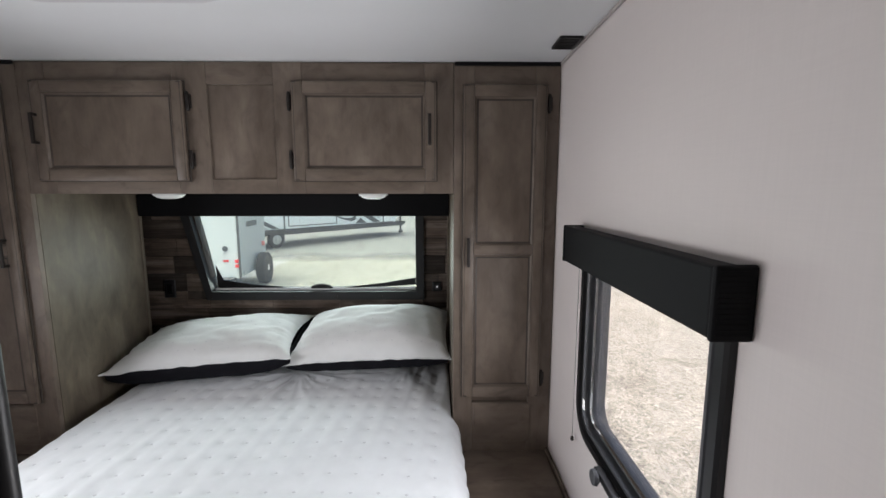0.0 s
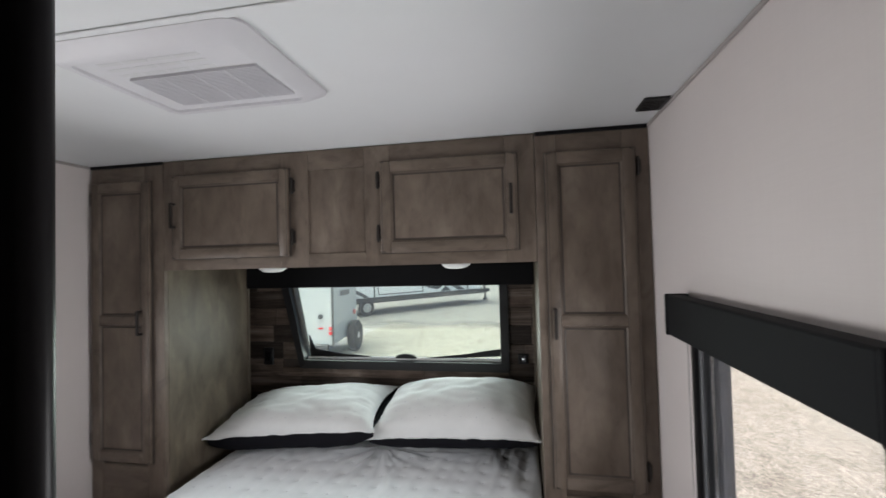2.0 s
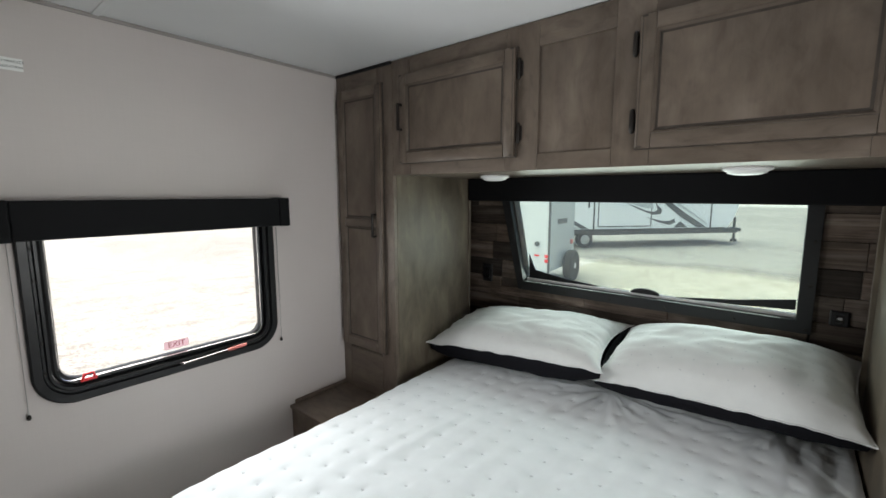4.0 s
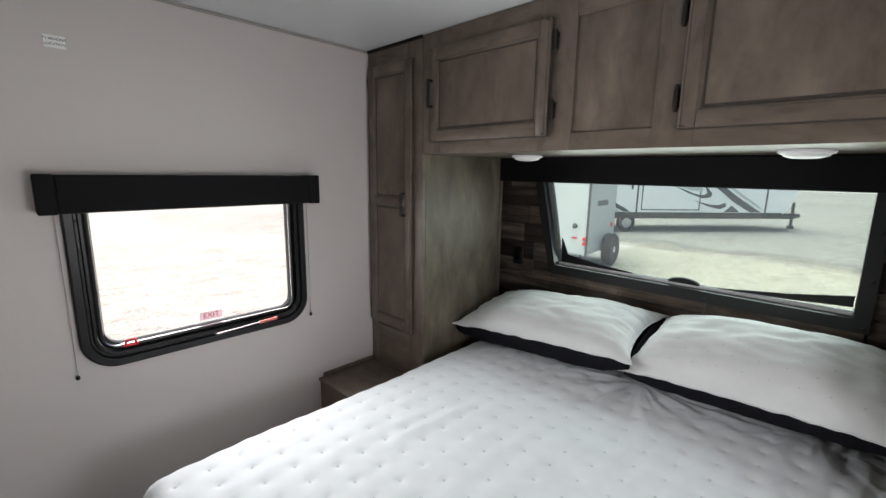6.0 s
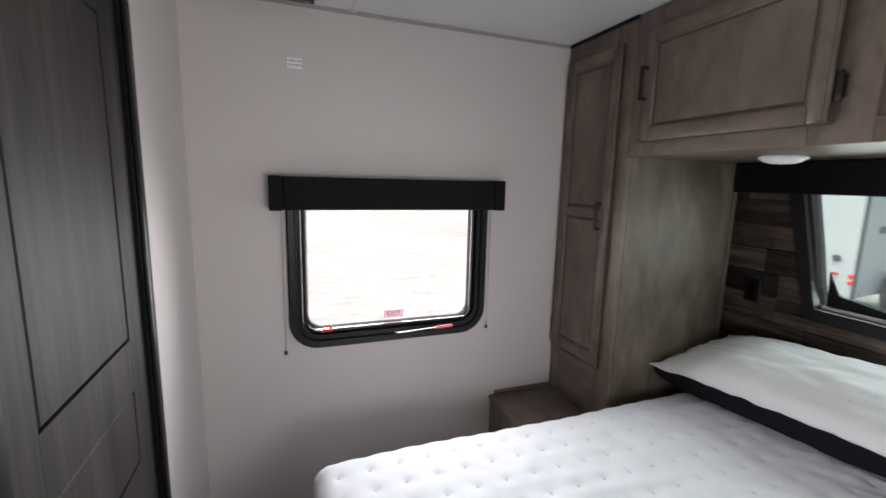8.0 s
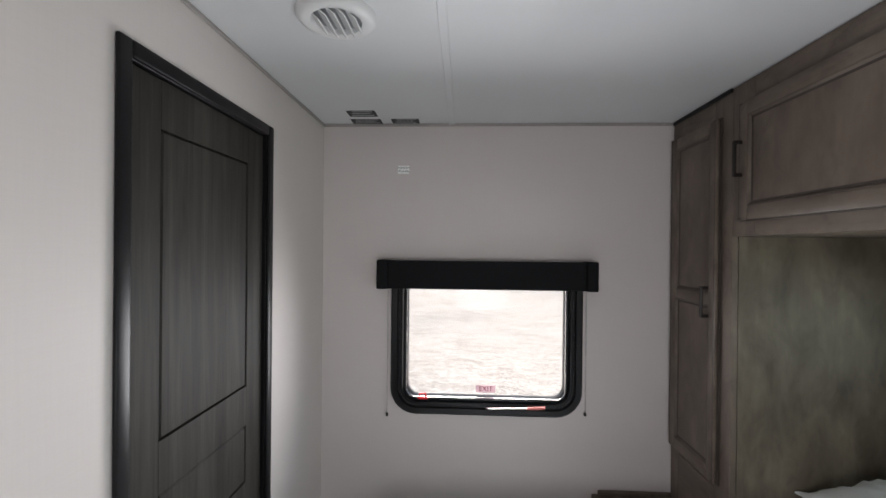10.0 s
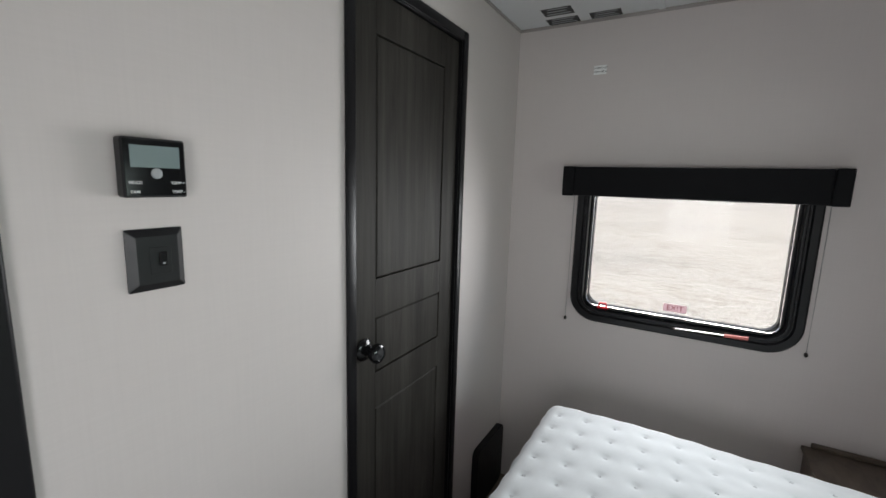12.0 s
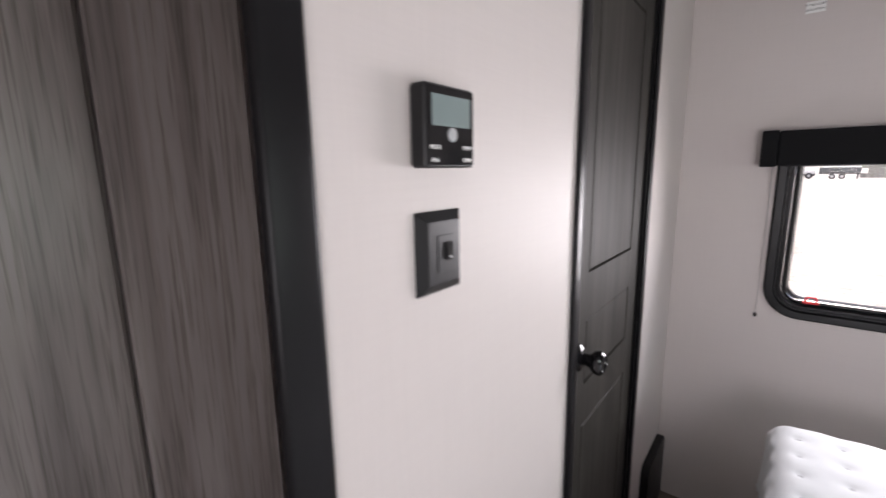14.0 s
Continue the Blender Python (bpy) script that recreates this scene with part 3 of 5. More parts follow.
def wardrobe(x0, x1, dx0, dx1, pull_x, hinge_x, side):
    w = thing("wardrobe", ((x0 + x1) / 2, 2.0, 0.44), "tall grey-brown stained wood wardrobe beside the bed", "wardrobe", "wardrobes beside the bed")
    part("body", box(x0 + 0.004, x1 - 0.004, FY + 0.021, 2.245, 0.442, ZC - 0.004), M_PANEL, w)
    face_frame(w, x0, x1, 0.442, ZC - 0.003, [(dx0 + 0.04, dx1 - 0.04, 0.65, 1.83)])
    part("base_panel", box(dx0 + 0.05, dx1 - 0.03, FY - 0.003, FY + 0.003, 0.485, 0.645, 0.0015), M_WOODX, w)
    sx = x1 if side > 0 else x0
    part("side_panel", box(sx - 0.004 if side > 0 else sx - 0.0005, sx + 0.0005 if side > 0 else sx + 0.004, FY + 0.021, 2.232, 0.442, 1.476), M_SIDE, w, "olive-brown wood-print side panel")
    part("edge_strip", box(sx - 0.012, sx + 0.003, 2.246, 2.262, 0.442, 1.476, 0.002), M_SIDE, w)
    part("gap_strip", box(x0 + 0.002, x1 - 0.002, FY - 0.006, FY - 0.0005, ZC - 0.014, ZC - 0.001), M_TRIM, w, "dark strip under the ceiling")
    d = panel_door(w, dx0, dx1, 0.665 if side > 0 else 0.683, 1.864, FY, [(1.250, 1.283)])
    pull(d, pull_x, FY - 0.019, 1.206, 1.312)
    hinge(d, hinge_x, FY, 1.80)
    hinge(d, hinge_x, FY, 0.755)
    return w


wardrobe(XL + 0.002, -1.49, -1.845, -1.545, -1.585, -1.852, 1)
wardrobe(0.068, XR - 0.002, 0.102, 0.405, 0.122, 0.414, -1)


def nightstand(x0, x1):
    n = thing("nightstand", ((x0 + x1) / 2, 1.8, ZF), "low brown wood-grain ledge below the wardrobe", "nightstand", "nightstands beside the bed")
    part("body", box(x0, x1, 1.385, YF - 0.003, ZF, 0.424), M_WOOD, n)
    part("top", box(x0, x1, 1.375, YF - 0.003, 0.425, 0.440, 0.003, seg=2), M_WOODX, n)
    wx = x0 if x0 < -1 else x1
    part("edge_strip", box(wx, wx + 0.012, 1.40, FY - 0.001, 0.4405, 0.458, 0.003) if x0 < -1 else box(wx - 0.012, wx, 1.40, FY - 0.001, 0.4405, 0.458, 0.003), M_WOODX, n)
    return n


nightstand(XL + 0.002, -1.47)
nightstand(0.11, XR - 0.002)

# front window valance
v = thing("window_valance", (-0.71, 2.30, 1.36), "black padded valance above the front window", "valance")
part("box", box(-1.487, 0.065, 2.232, 2.30, 1.362, 1.476, 0.006, seg=2), M_VALANCE, v)
part("return", box(-1.487, -1.462, 2.301, YF - 0.03, 1.362, 1.476, 0.003), M_VALANCE, v)


# ---- front window ----
def quad_ring(o, i, y0, y1, bm=None):
    """Flat frame between two outlines of equal length, from y0 to y1."""
    return loft([(o, y1), (o, y0), (i, y0), (i, y1)], lambda u, w, d: (u, d, w), True, bm)


fw = thing("window_1", (-0.7, YF, 0.89), "large tinted front window with a slanted side in a dark grey frame", "window", "", "structure")
OUT = [(-0.068, 1.44), (-1.392, 1.44), (-1.262, 0.892), (-0.068, 0.892)]
MID = [(-0.112, 1.405), (-1.335, 1.405), (-1.233, 0.938), (-0.112, 0.938)]
part("window_frame", quad_ring(OUT, MID, 2.388, 2.475), M_FGREY, fw, "dark grey frame with screws")
part("seal", box(-1.232, -0.113, 2.425, 2.452, 0.9385, 0.951, 0.003), M_WHITE, fw, "pale rubber seal along the bottom")
part("pane", prism(MID, lambda u, w, d: (u, d, w), 2.452, 2.458), M_TINT, fw).visible_shadow = False
for x, z in [(-1.24, 0.908), (-1.0, 0.908), (-0.78, 0.908), (-0.55, 0.908), (-0.30, 0.908), (-0.083, 0.908), (-0.083, 1.07), (-0.083, 1.23)]:
    part("screw", turned([(0.006, 0.0), (0.006, -0.002), (0.003, -0.0032)], (x, 2.388, z), 'y', 10), M_IRON, fw)
FP = lambda u, w, d: (u, d, w)
part("stay_arm", prism([(-1.228, 1.075), (-1.19, 0.995), (-1.02, 0.968), (-0.86, 0.955), (-0.86, 0.951), (-1.222, 0.951)], FP, 2.438, 2.446), M_BLACK, fw, "dark window stay arm")
part("stay_arm", prism([(-0.116, 1.005), (-0.116, 0.966), (-0.30, 0.955), (-0.52, 0.951), (-0.30, 0.975)], FP, 2.438, 2.446), M_FGREY, fw, "dark window stay arm")
dome = [(-0.64 + 0.062 * math.cos(math.pi * k / 14), 0.951 + 0.026 * math.sin(math.pi * k / 14)) for k in range(15)]
part("latch", capped([(dome, 2.424), ([(-0.64 + (x + 0.64) * 0.9, 0.951 + (z - 0.951) * 0.9) for x, z in dome], 2.416)], FP), M_BLACK, fw, "black plastic latch")

# plank headboard
hb = thing("headboard", (-0.7, 2.40, 0.45), "dark reclaimed-wood plank headboard wall", "headboard")
PY0, PY1 = 2.402, 2.417
zrow = 0.45
rng = random.Random(4)
while zrow < 1.47:
    h = 0.098
    z0, z1 = zrow, min(zrow + h, 1.476)
    x = -1.80 + rng.uniform(-0.25, 0.0)
    while x < 0.30:
        ln = rng.uniform(0.35, 0.75)
        a, b = max(x, -1.80), min(x + ln, 0.30)
        x += ln
        segs = [(a, b)]
        if z1 > 0.893:
            lim = -1.262 - 0.13 * (z0 - 0.892) / 0.548
            segs = [(s0, s1) for s0, s1 in ((a, min(b, lim)), (max(a, -0.07), b)) if s1 - s0 > 0.02]
        for s0, s1 in segs:
            lift = rng.uniform(0, 0.004)
            top = z1
            if z0 < 0.893 < z1 and s0 < -0.07 and s1 > -1.26:
                top = 0.893
            part("plank", box(s0 + 0.001, s1 - 0.001, PY0 - lift, PY1, z0 + 0.0012, top - 0.0012, 0.0015), M_PLANK, hb)
        if z0 < 0.893 < z1:
            a2, b2 = max(a, -1.262), min(b, -0.07)
            if b2 - a2 > 0.03:
                part("plank", box(a2 + 0.001, b2 - 0.001, PY0 - rng.uniform(0, 0.004), PY1, z0 + 0.0012, 0.891, 0.0015), M_PLANK, hb)
    zrow += h


def outlet(x, z, w, h, label):
    o = thing("outlet", (x, PY0 - 0.006, z), label, "outlet")
    y = PY0 - 0.0045
    part("plate", capped([(rounded(x - w / 2, x + w / 2, z - h / 2, z + h / 2, 0.004, 3), y), (rounded(x - w / 2, x + w / 2, z - h / 2, z + h / 2, 0.004, 3), y - 0.004), (rounded(x - w / 2 + 0.004, x + w / 2 - 0.004, z - h / 2 + 0.004, z + h / 2 - 0.004, 0.003, 3), y - 0.007)], lambda u, v, d: (u, d, v)), M_BLACK, o)
    part("socket", box(x - w * 0.22, x + w * 0.22, y - 0.0085, y - 0.0068, z - h * 0.28, z + h * 0.28, 0.0006), M_GLOSS, o)
    return o


outlet(-1.462, 0.956, 0.062, 0.10, "black plastic wall outlet on the planks")
outlet(0.003, 0.964, 0.052, 0.055, "small black usb socket plate on the planks")
ob = bpy.data.objects["outlet.001"]
part("usb_port", box(-0.002, 0.010, 2.3875, 2.3888, 0.960, 0.970, 0.0006), M_CHROME, ob)


def puck(x, y):
    p = thing("puck_light", (x, y, OZ0), "round white puck light, switched off", "light", "puck lights under the overhead cabinet")
    part("rim", turned([(0.062, -0.0005), (0.063, -0.006), (0.058, -0.011), (0.054, -0.012)], (x, y, OZ0), 'z', 32), M_WHITE, p, smooth=40)
    part("lens", turned([(0.0535, -0.0115), (0.048, -0.018), (0.03, -0.023), (0.002, -0.0245)], (x, y, OZ0), 'z', 32), M_LENS, p, smooth=60)


puck(-1.17, 1.99)
puck(-0.27, 1.95)
from mathutils.bvhtree import BVHTree


# ---- side windows ----
def side_window(name, wall, sgn, y0, y1, g0, g1, label, inner):
    """Black radius-corner trailer window; sgn is +1 when the room lies on the +x side of the wall."""
    w = thing(name, (wall, (y0 + y1) / 2, 0.75), label, "window", "", "structure")
    P = lambda u, v, d: (wall + sgn * d, u, v)
    z0, z1 = 0.748, 1.375
    ring = lambda inset, radius, d: (rounded(y0 + inset, y1 - inset, z0 + inset, z1 - inset, radius, 10), d)
    part("window_frame", loft([
        ring(0.0, 0.105, 0.0006), ring(0.0, 0.105, 0.012), ring(0.006, 0.099, 0.017), ring(0.026, 0.083, 0.017), ring(0.030, 0.079, 0.006),
        ring(0.032, 0.078, 0.006)], P), M_FRAME, w, "black radius-corner frame", smooth=30)
    part("inner_frame", loft([
        ring(0.0322, 0.078, 0.006), ring(0.036, 0.074, 0.006), ring(0.040, 0.07, 0.012), ring(0.047, 0.064, 0.012), ring(0.049, 0.062, -0.056),
        ring(0.02, 0.09, -0.06), ring(0.02, 0.09, -0.051)], P), inner, w, smooth=30)
    part("sash", loft([
        (rounded(y0 + 0.0495, y1 - 0.0495, z0 + 0.0495, z1 - 0.0495, 0.062, 10), -0.010),
        (rounded(y0 + 0.056, y1 - 0.056, z0 + 0.056, z1 - 0.056, 0.056, 10), -0.006),
        (rounded(g0 - 0.002, g1 + 0.002, 0.818, 1.308, 0.05, 10), -0.010),
        (rounded(g0, g1, 0.820, 1.306, 0.048, 10), -0.030),
        (rounded(y0 + 0.0495, y1 - 0.0495, z0 + 0.0495, z1 - 0.0495, 0.062, 10), -0.030)], P, True), inner, w, smooth=30)
    part("bright_edge", loft([
        (rounded(g0 - 0.0085, g1 + 0.0085, 0.8115, 1.3145, 0.036, 10), -0.008),
        (rounded(g0 - 0.0065, g1 + 0.0065, 0.8135, 1.3125, 0.035, 10), -0.004),
        (rounded(g0 - 0.0040, g1 + 0.0040, 0.8160, 1.3100, 0.034, 10), -0.009)], P, True), M_CHROME, w, "thin bright metal edge", smooth=30)
    part("pane", prism(rounded(g0 - 0.01, g1 + 0.01, 0.81, 1.316, 0.05, 8), P, -0.020, -0.016), M_GLASS, w).visible_shadow = False
    for k in range(5):
        yy = y0 + 0.033
        part("screw", turned([(0.0045, 0.0), (0.0045, 0.002), (0.002, 0.003)], (wall + sgn * 0.006, yy, 0.86 + 0.095 * k), 'x', 8), M_IRON, w)
        part("screw", turned([(0.0045, 0.0), (0.0045, 0.002), (0.002, 0.003)], (wall + sgn * 0.006, y1 - 0.033, 0.86 + 0.095 * k), 'x', 8), M_IRON, w)
    return w


lw = side_window("window_2", XL, 1, 0.552, 1.332, 0.622, 1.262, "black-framed radius-corner side window with emergency exit latch", M_FRAME)
rw = side_window("window_3", XR, -1, 0.70, 1.345, 0.775, 1.27, "black-framed radius-corner side window beside the doorway", M_SASH)


def exit_bar(parent, x, y0, y1, z0, z1, s):
    rod = part("latch_bar", tube([(x, y0, z0), (x + s * 0.012, y0 + 0.01, z0), (x + s * 0.014, y1 - 0.06, z0 + (z1 - z0) * 0.7), (x + s * 0.014, y1, z1)], 0.0042), M_CHROME, parent, "chrome latch bar")
    part("grip", tube([(x + s * 0.014, y1 - 0.065, z0 + (z1 - z0) * 0.75), (x + s * 0.016, y1 + 0.006, z1 + 0.001)], 0.0068), M_PINK, rod, "red latch grip")


exit_bar(lw, XL + 0.013, 0.945, 1.175, 0.780, 0.790, 1)
bm = tube([(XL + 0.004, 0.668, 0.808), (XL + 0.006, 0.674, 0.830), (XL + 0.006, 0.696, 0.830), (XL + 0.004, 0.702, 0.808)], 0.0042)
box(XL + 0.001, XL + 0.007, 0.664, 0.706, 0.806, 0.814, 0.001, bm)
part("emergency_tab", bm, M_RED, lw, "red emergency pull tab")
part("exit_label", box(XL - 0.0145, XL - 0.0135, 0.905, 0.985, 0.834, 0.864), M_EXITBG, lw, "pink exit label")
lettering("EXIT", 0.028, Matrix.Translation((XL - 0.0128, 0.945, 0.849)) @ Matrix.Rotation(radians(90), 4, 'Z') @ Matrix.Rotation(radians(90), 4, 'X'), M_REDINK, lw, "exit_lettering")
cr = part("crank_base", box(XR - 0.040, XR - 0.012, 1.00, 1.12, 0.757, 0.772, 0.004, seg=2), M_BLACK, rw, "black window latch base")
part("crank_knob", turned([(0.010, 0.0), (0.019, 0.002), (0.021, 0.010), (0.016, 0.016), (0.004, 0.018)], (XR - 0.058, 1.085, 0.764), 'x', 20), M_SASH, cr, "grey metal latch knob", smooth=40)
part("warning_label", box(XR - 0.0165, XR - 0.0155, 1.268, 1.284, 0.845, 0.875), M_PAPER, rw)


def side_valance(wall, s, y0, y1, depth, z0, z1, cap_w=0.044):
    v = thing("window_valance", (wall, (y0 + y1) / 2, z0), "black vinyl box valance above the side window", "valance", "side window valances")
    a, b = (wall + s * 0.018, wall + s * depth)
    x0, x1 = min(a, b), max(a, b)
    part("face", box(x0, x1, y0 + cap_w + 0.0005, y1 - cap_w - 0.0005, z0 + 0.002, z1 - 0.002, 0.005, seg=2), M_VALANCE, v)
    c = wall + s * 0.0006
    x2, x3 = min(c, b + s * 0.0025), max(c, b + s * 0.0025)
    for p, q in ((y0, y0 + cap_w), (y1 - cap_w, y1)):
        part("end_cap", box(x2, x3, p, q, z0, z1, 0.004, seg=2), M_VALANCE, v, "ribbed black end cap")
    for k in range(13):
        zz = z0 + 0.010 + k * (z1 - z0 - 0.02) / 12
        for ye, sg in ((y0, -1), (y1, 1)):
            part("rib", box(x2 + 0.006, x3 - 0.006, min(ye, ye + sg * 0.0012), max(ye, ye + sg * 0.0012), zz - 0.0016, zz + 0.0016), M_VALANCE, v)
    return v


side_valance(XL, 1, 0.502, 1.374, 0.077, 1.266, 1.382)
side_valance(XR, -1, 0.671, 1.390, 0.060, 1.272, 1.384, 0.010)


def shade_cord(x, y, z0, z1):
    c = thing("blind_cord", (x, y, z0), "thin grey blind cord hanging beside the window", "cord", "blind cords")
    part("cord", tube([(x, y, z1), (x, y + 0.001, (z0 + z1) / 2), (x, y, z0 + 0.012)], 0.0013, 6), M_CORD, c)
    part("clip", turned([(0.002, 0.016), (0.005, 0.012), (0.006, 0.004), (0.003, 0.0)], (x, y, z0), 'z', 10), M_IRON, c, "small dark cord clip")


shade_cord(XL + 0.012, 0.538, 0.735, 1.27)
shade_cord(XL + 0.012, 1.345, 0.757, 1.27)
shade_cord(XR - 0.012, 1.375, 0.683, 1.275)


# ---- bed ----
BX0, BX1, BY0, BY1, BZ = -1.432, 0.098, 0.605, 2.385, 0.585
bed = thing("bed", ((BX0 + BX1) / 2, (BY0 + BY1) / 2, ZF), "made bed with white tufted quilt and two pillows", "bed")
part("platform", box(BX0 + 0.05, BX1 - 0.04, BY0 + 0.05, BY1, ZF, 0.30, 0.004), M_WOODX, bed, "brown wood bed platform")
part("mattress", box(BX0 + 0.015, 0.055, BY0 + 0.015, BY1 - 0.003, 0.301, BZ - 0.06, 0.03, seg=3), M_MATTRESS, bed, "thick grey mattress", smooth=50)


def fold(s, half, r):
    """Distance along a draped cloth from the middle: where it lies and how far it has dropped."""
    a = abs(s)
    flat = half - r
    if a <= flat:
        return s, 0.0
    arc = r * math.pi / 2
    q = a - flat
    if q <= arc:
        th = q / r
        return math.copysign(flat + r * math.sin(th), s), r * (1 - math.cos(th))
    return math.copysign(half, s), r + (q - arc)


def folds(sx, sy):
    """Creases that fan out from where the pillows press on the quilt."""
    out = 0.0
    for fx, fy, amp, sd in ((0.0, 0.47, 0.020, 1.0), (0.52, 0.50, 0.006, 5.0), (-0.55, 0.50, 0.006, 8.0)):
        dx, dy = sx - fx, fy + 0.12 - sy
        r = math.hypot(dx, dy)
        if dy > 0 and r < 0.6:
            a = math.atan2(dx, dy)
            w = max(0.0, 1 - r / 0.55) ** 1.5 * min(1.0, r / 0.1)
            out += amp * w * noise.noise((a * 6.5 + sd, r * 2.5, sd))
    return out


def quilt():
    bm = bmesh.new()
    hx, hy = (BX1 - BX0) / 2, (BY1 - BY0) / 2
    cx, cy = (BX0 + BX1) / 2, (BY0 + BY1) / 2
    R, DROP = 0.055, 0.17
    nx, ny = 280, 300
    ext = R * (math.pi / 2 - 1) + DROP
    rows = []
    pitch = 0.083
    for j in range(ny + 1):
        sy = -hy - ext + (2 * hy + ext) * j / ny
        rw_ = []
        for i in range(nx + 1):
            sx = -hx - ext + (2 * hx + 2 * ext) * i / nx
            px, dx = fold(sx, hx, R)
            py, dy = fold(sy, hy, R) if sy < 0 else (sy, 0.0)
            drop = dx + dy if dx + dy < DROP + R else DROP + R + 0.15 * (dx + dy - DROP - R)
            # tufts in rows
            k = round(sy / pitch)
            m = round(sx / pitch)
            dd = math.hypot(sx - m * pitch, sy - k * pitch)
            tuft = -0.0042 * math.exp(-(dd / 0.010) ** 2) - 0.0030 * math.exp(-(dd / 0.027) ** 2)
            wr = 0.006 * noise.noise((sx * 3.1, sy * 2.2, 1.7)) + 0.0035 * noise.noise((sx * 9, sy * 6.0 + sx * 3, 4.1))
            near = max(0.0, min(1.0, (sy - 0.15) / 0.6))
            pull_ = 0.0060 * near * noise.noise((sx * 16 + sy * 6, sy * 3.0, 9.0)) + 0.0046 * near * noise.noise((sx * 36 - sy * 5, sy * 2.6, 2.0))
            pull_ += 0.0036 * max(0.0, min(1.0, (sy + 0.55) / 0.5)) * noise.noise((sx * 24 - sy * 3, sy * 2.2, 6.0))
            pull_ += folds(sx, sy)
            up = 1.0 if drop < 0.02 else max(0.0, 1 - drop / 0.06)
            crown = 0.028 * (1 - (px / hx) ** 4) * (1 - max(0, -py / hy) ** 4)
            hem = 0.010 * (1 - up) * noise.noise((sx * 5, sy * 5, 3.3)) + 0.004 * (1 - up) * math.cos(2 * math.pi * (sx if dy > dx else sy) / pitch)
            wx = math.copysign(1, px) * (hem + (0.012 * noise.noise((sy * 4.0, 0.3, 7)) if dx > 0.03 else 0))
            wy = -(hem + (0.012 * noise.noise((sx * 4.0, 0.9, 5)) if dy > 0.03 else 0))
            gx = cx + px + (wx if dx > 0 else 0)
            lim = 0.060 + max(0.0, 1.70 - (cy + py)) * 0.9
            gx = min(gx, lim) if cy + py > 1.6 else gx
            rw_.append(bm.verts.new((gx, cy + py + (wy if dy > 0 else 0), BZ - drop + (tuft + wr + pull_ + crown) * up)))
        rows.append(rw_)
    for j in range(ny):
        for i in range(nx):
            bm.faces.new((rows[j][i], rows[j][i + 1], rows[j + 1][i + 1], rows[j + 1][i]))
    return bm


q = part("quilt", quilt(), M_QUILT, None, "white tufted quilt spread over the bed", smooth=80, category="quilt")


top = quilt()
tree = BVHTree.FromBMesh(top)
top.free()
bm = bmesh.new()
for k in range(-10, 11):
    for m in range(-9, 10):
        sx, sy = m * 0.083, k * 0.083
        x, y = (BX0 + BX1) / 2 + sx, (BY0 + BY1) / 2 + sy
        if not (BX0 + 0.05 < x < BX1 - 0.05 and BY0 + 0.05 < y < 2.0):
            continue
        hit = tree.ray_cast(Vector((x, y, BZ + 0.5)), Vector((0, 0, -1)))[0]
        if hit is None:
            continue
        z = hit.z
        box(x - 0.0058, x + 0.0058, y - 0.0014, y + 0.0014, z - 0.0004, z + 0.0014, 0, bm)
        box(x - 0.0013, x + 0.0013, y - 0.0045, y + 0.0045, z - 0.0004, z + 0.0012, 0, bm)
part("stitches", bm, M_GREYMARK, q, "small grey tuft stitches", kind="stuff")


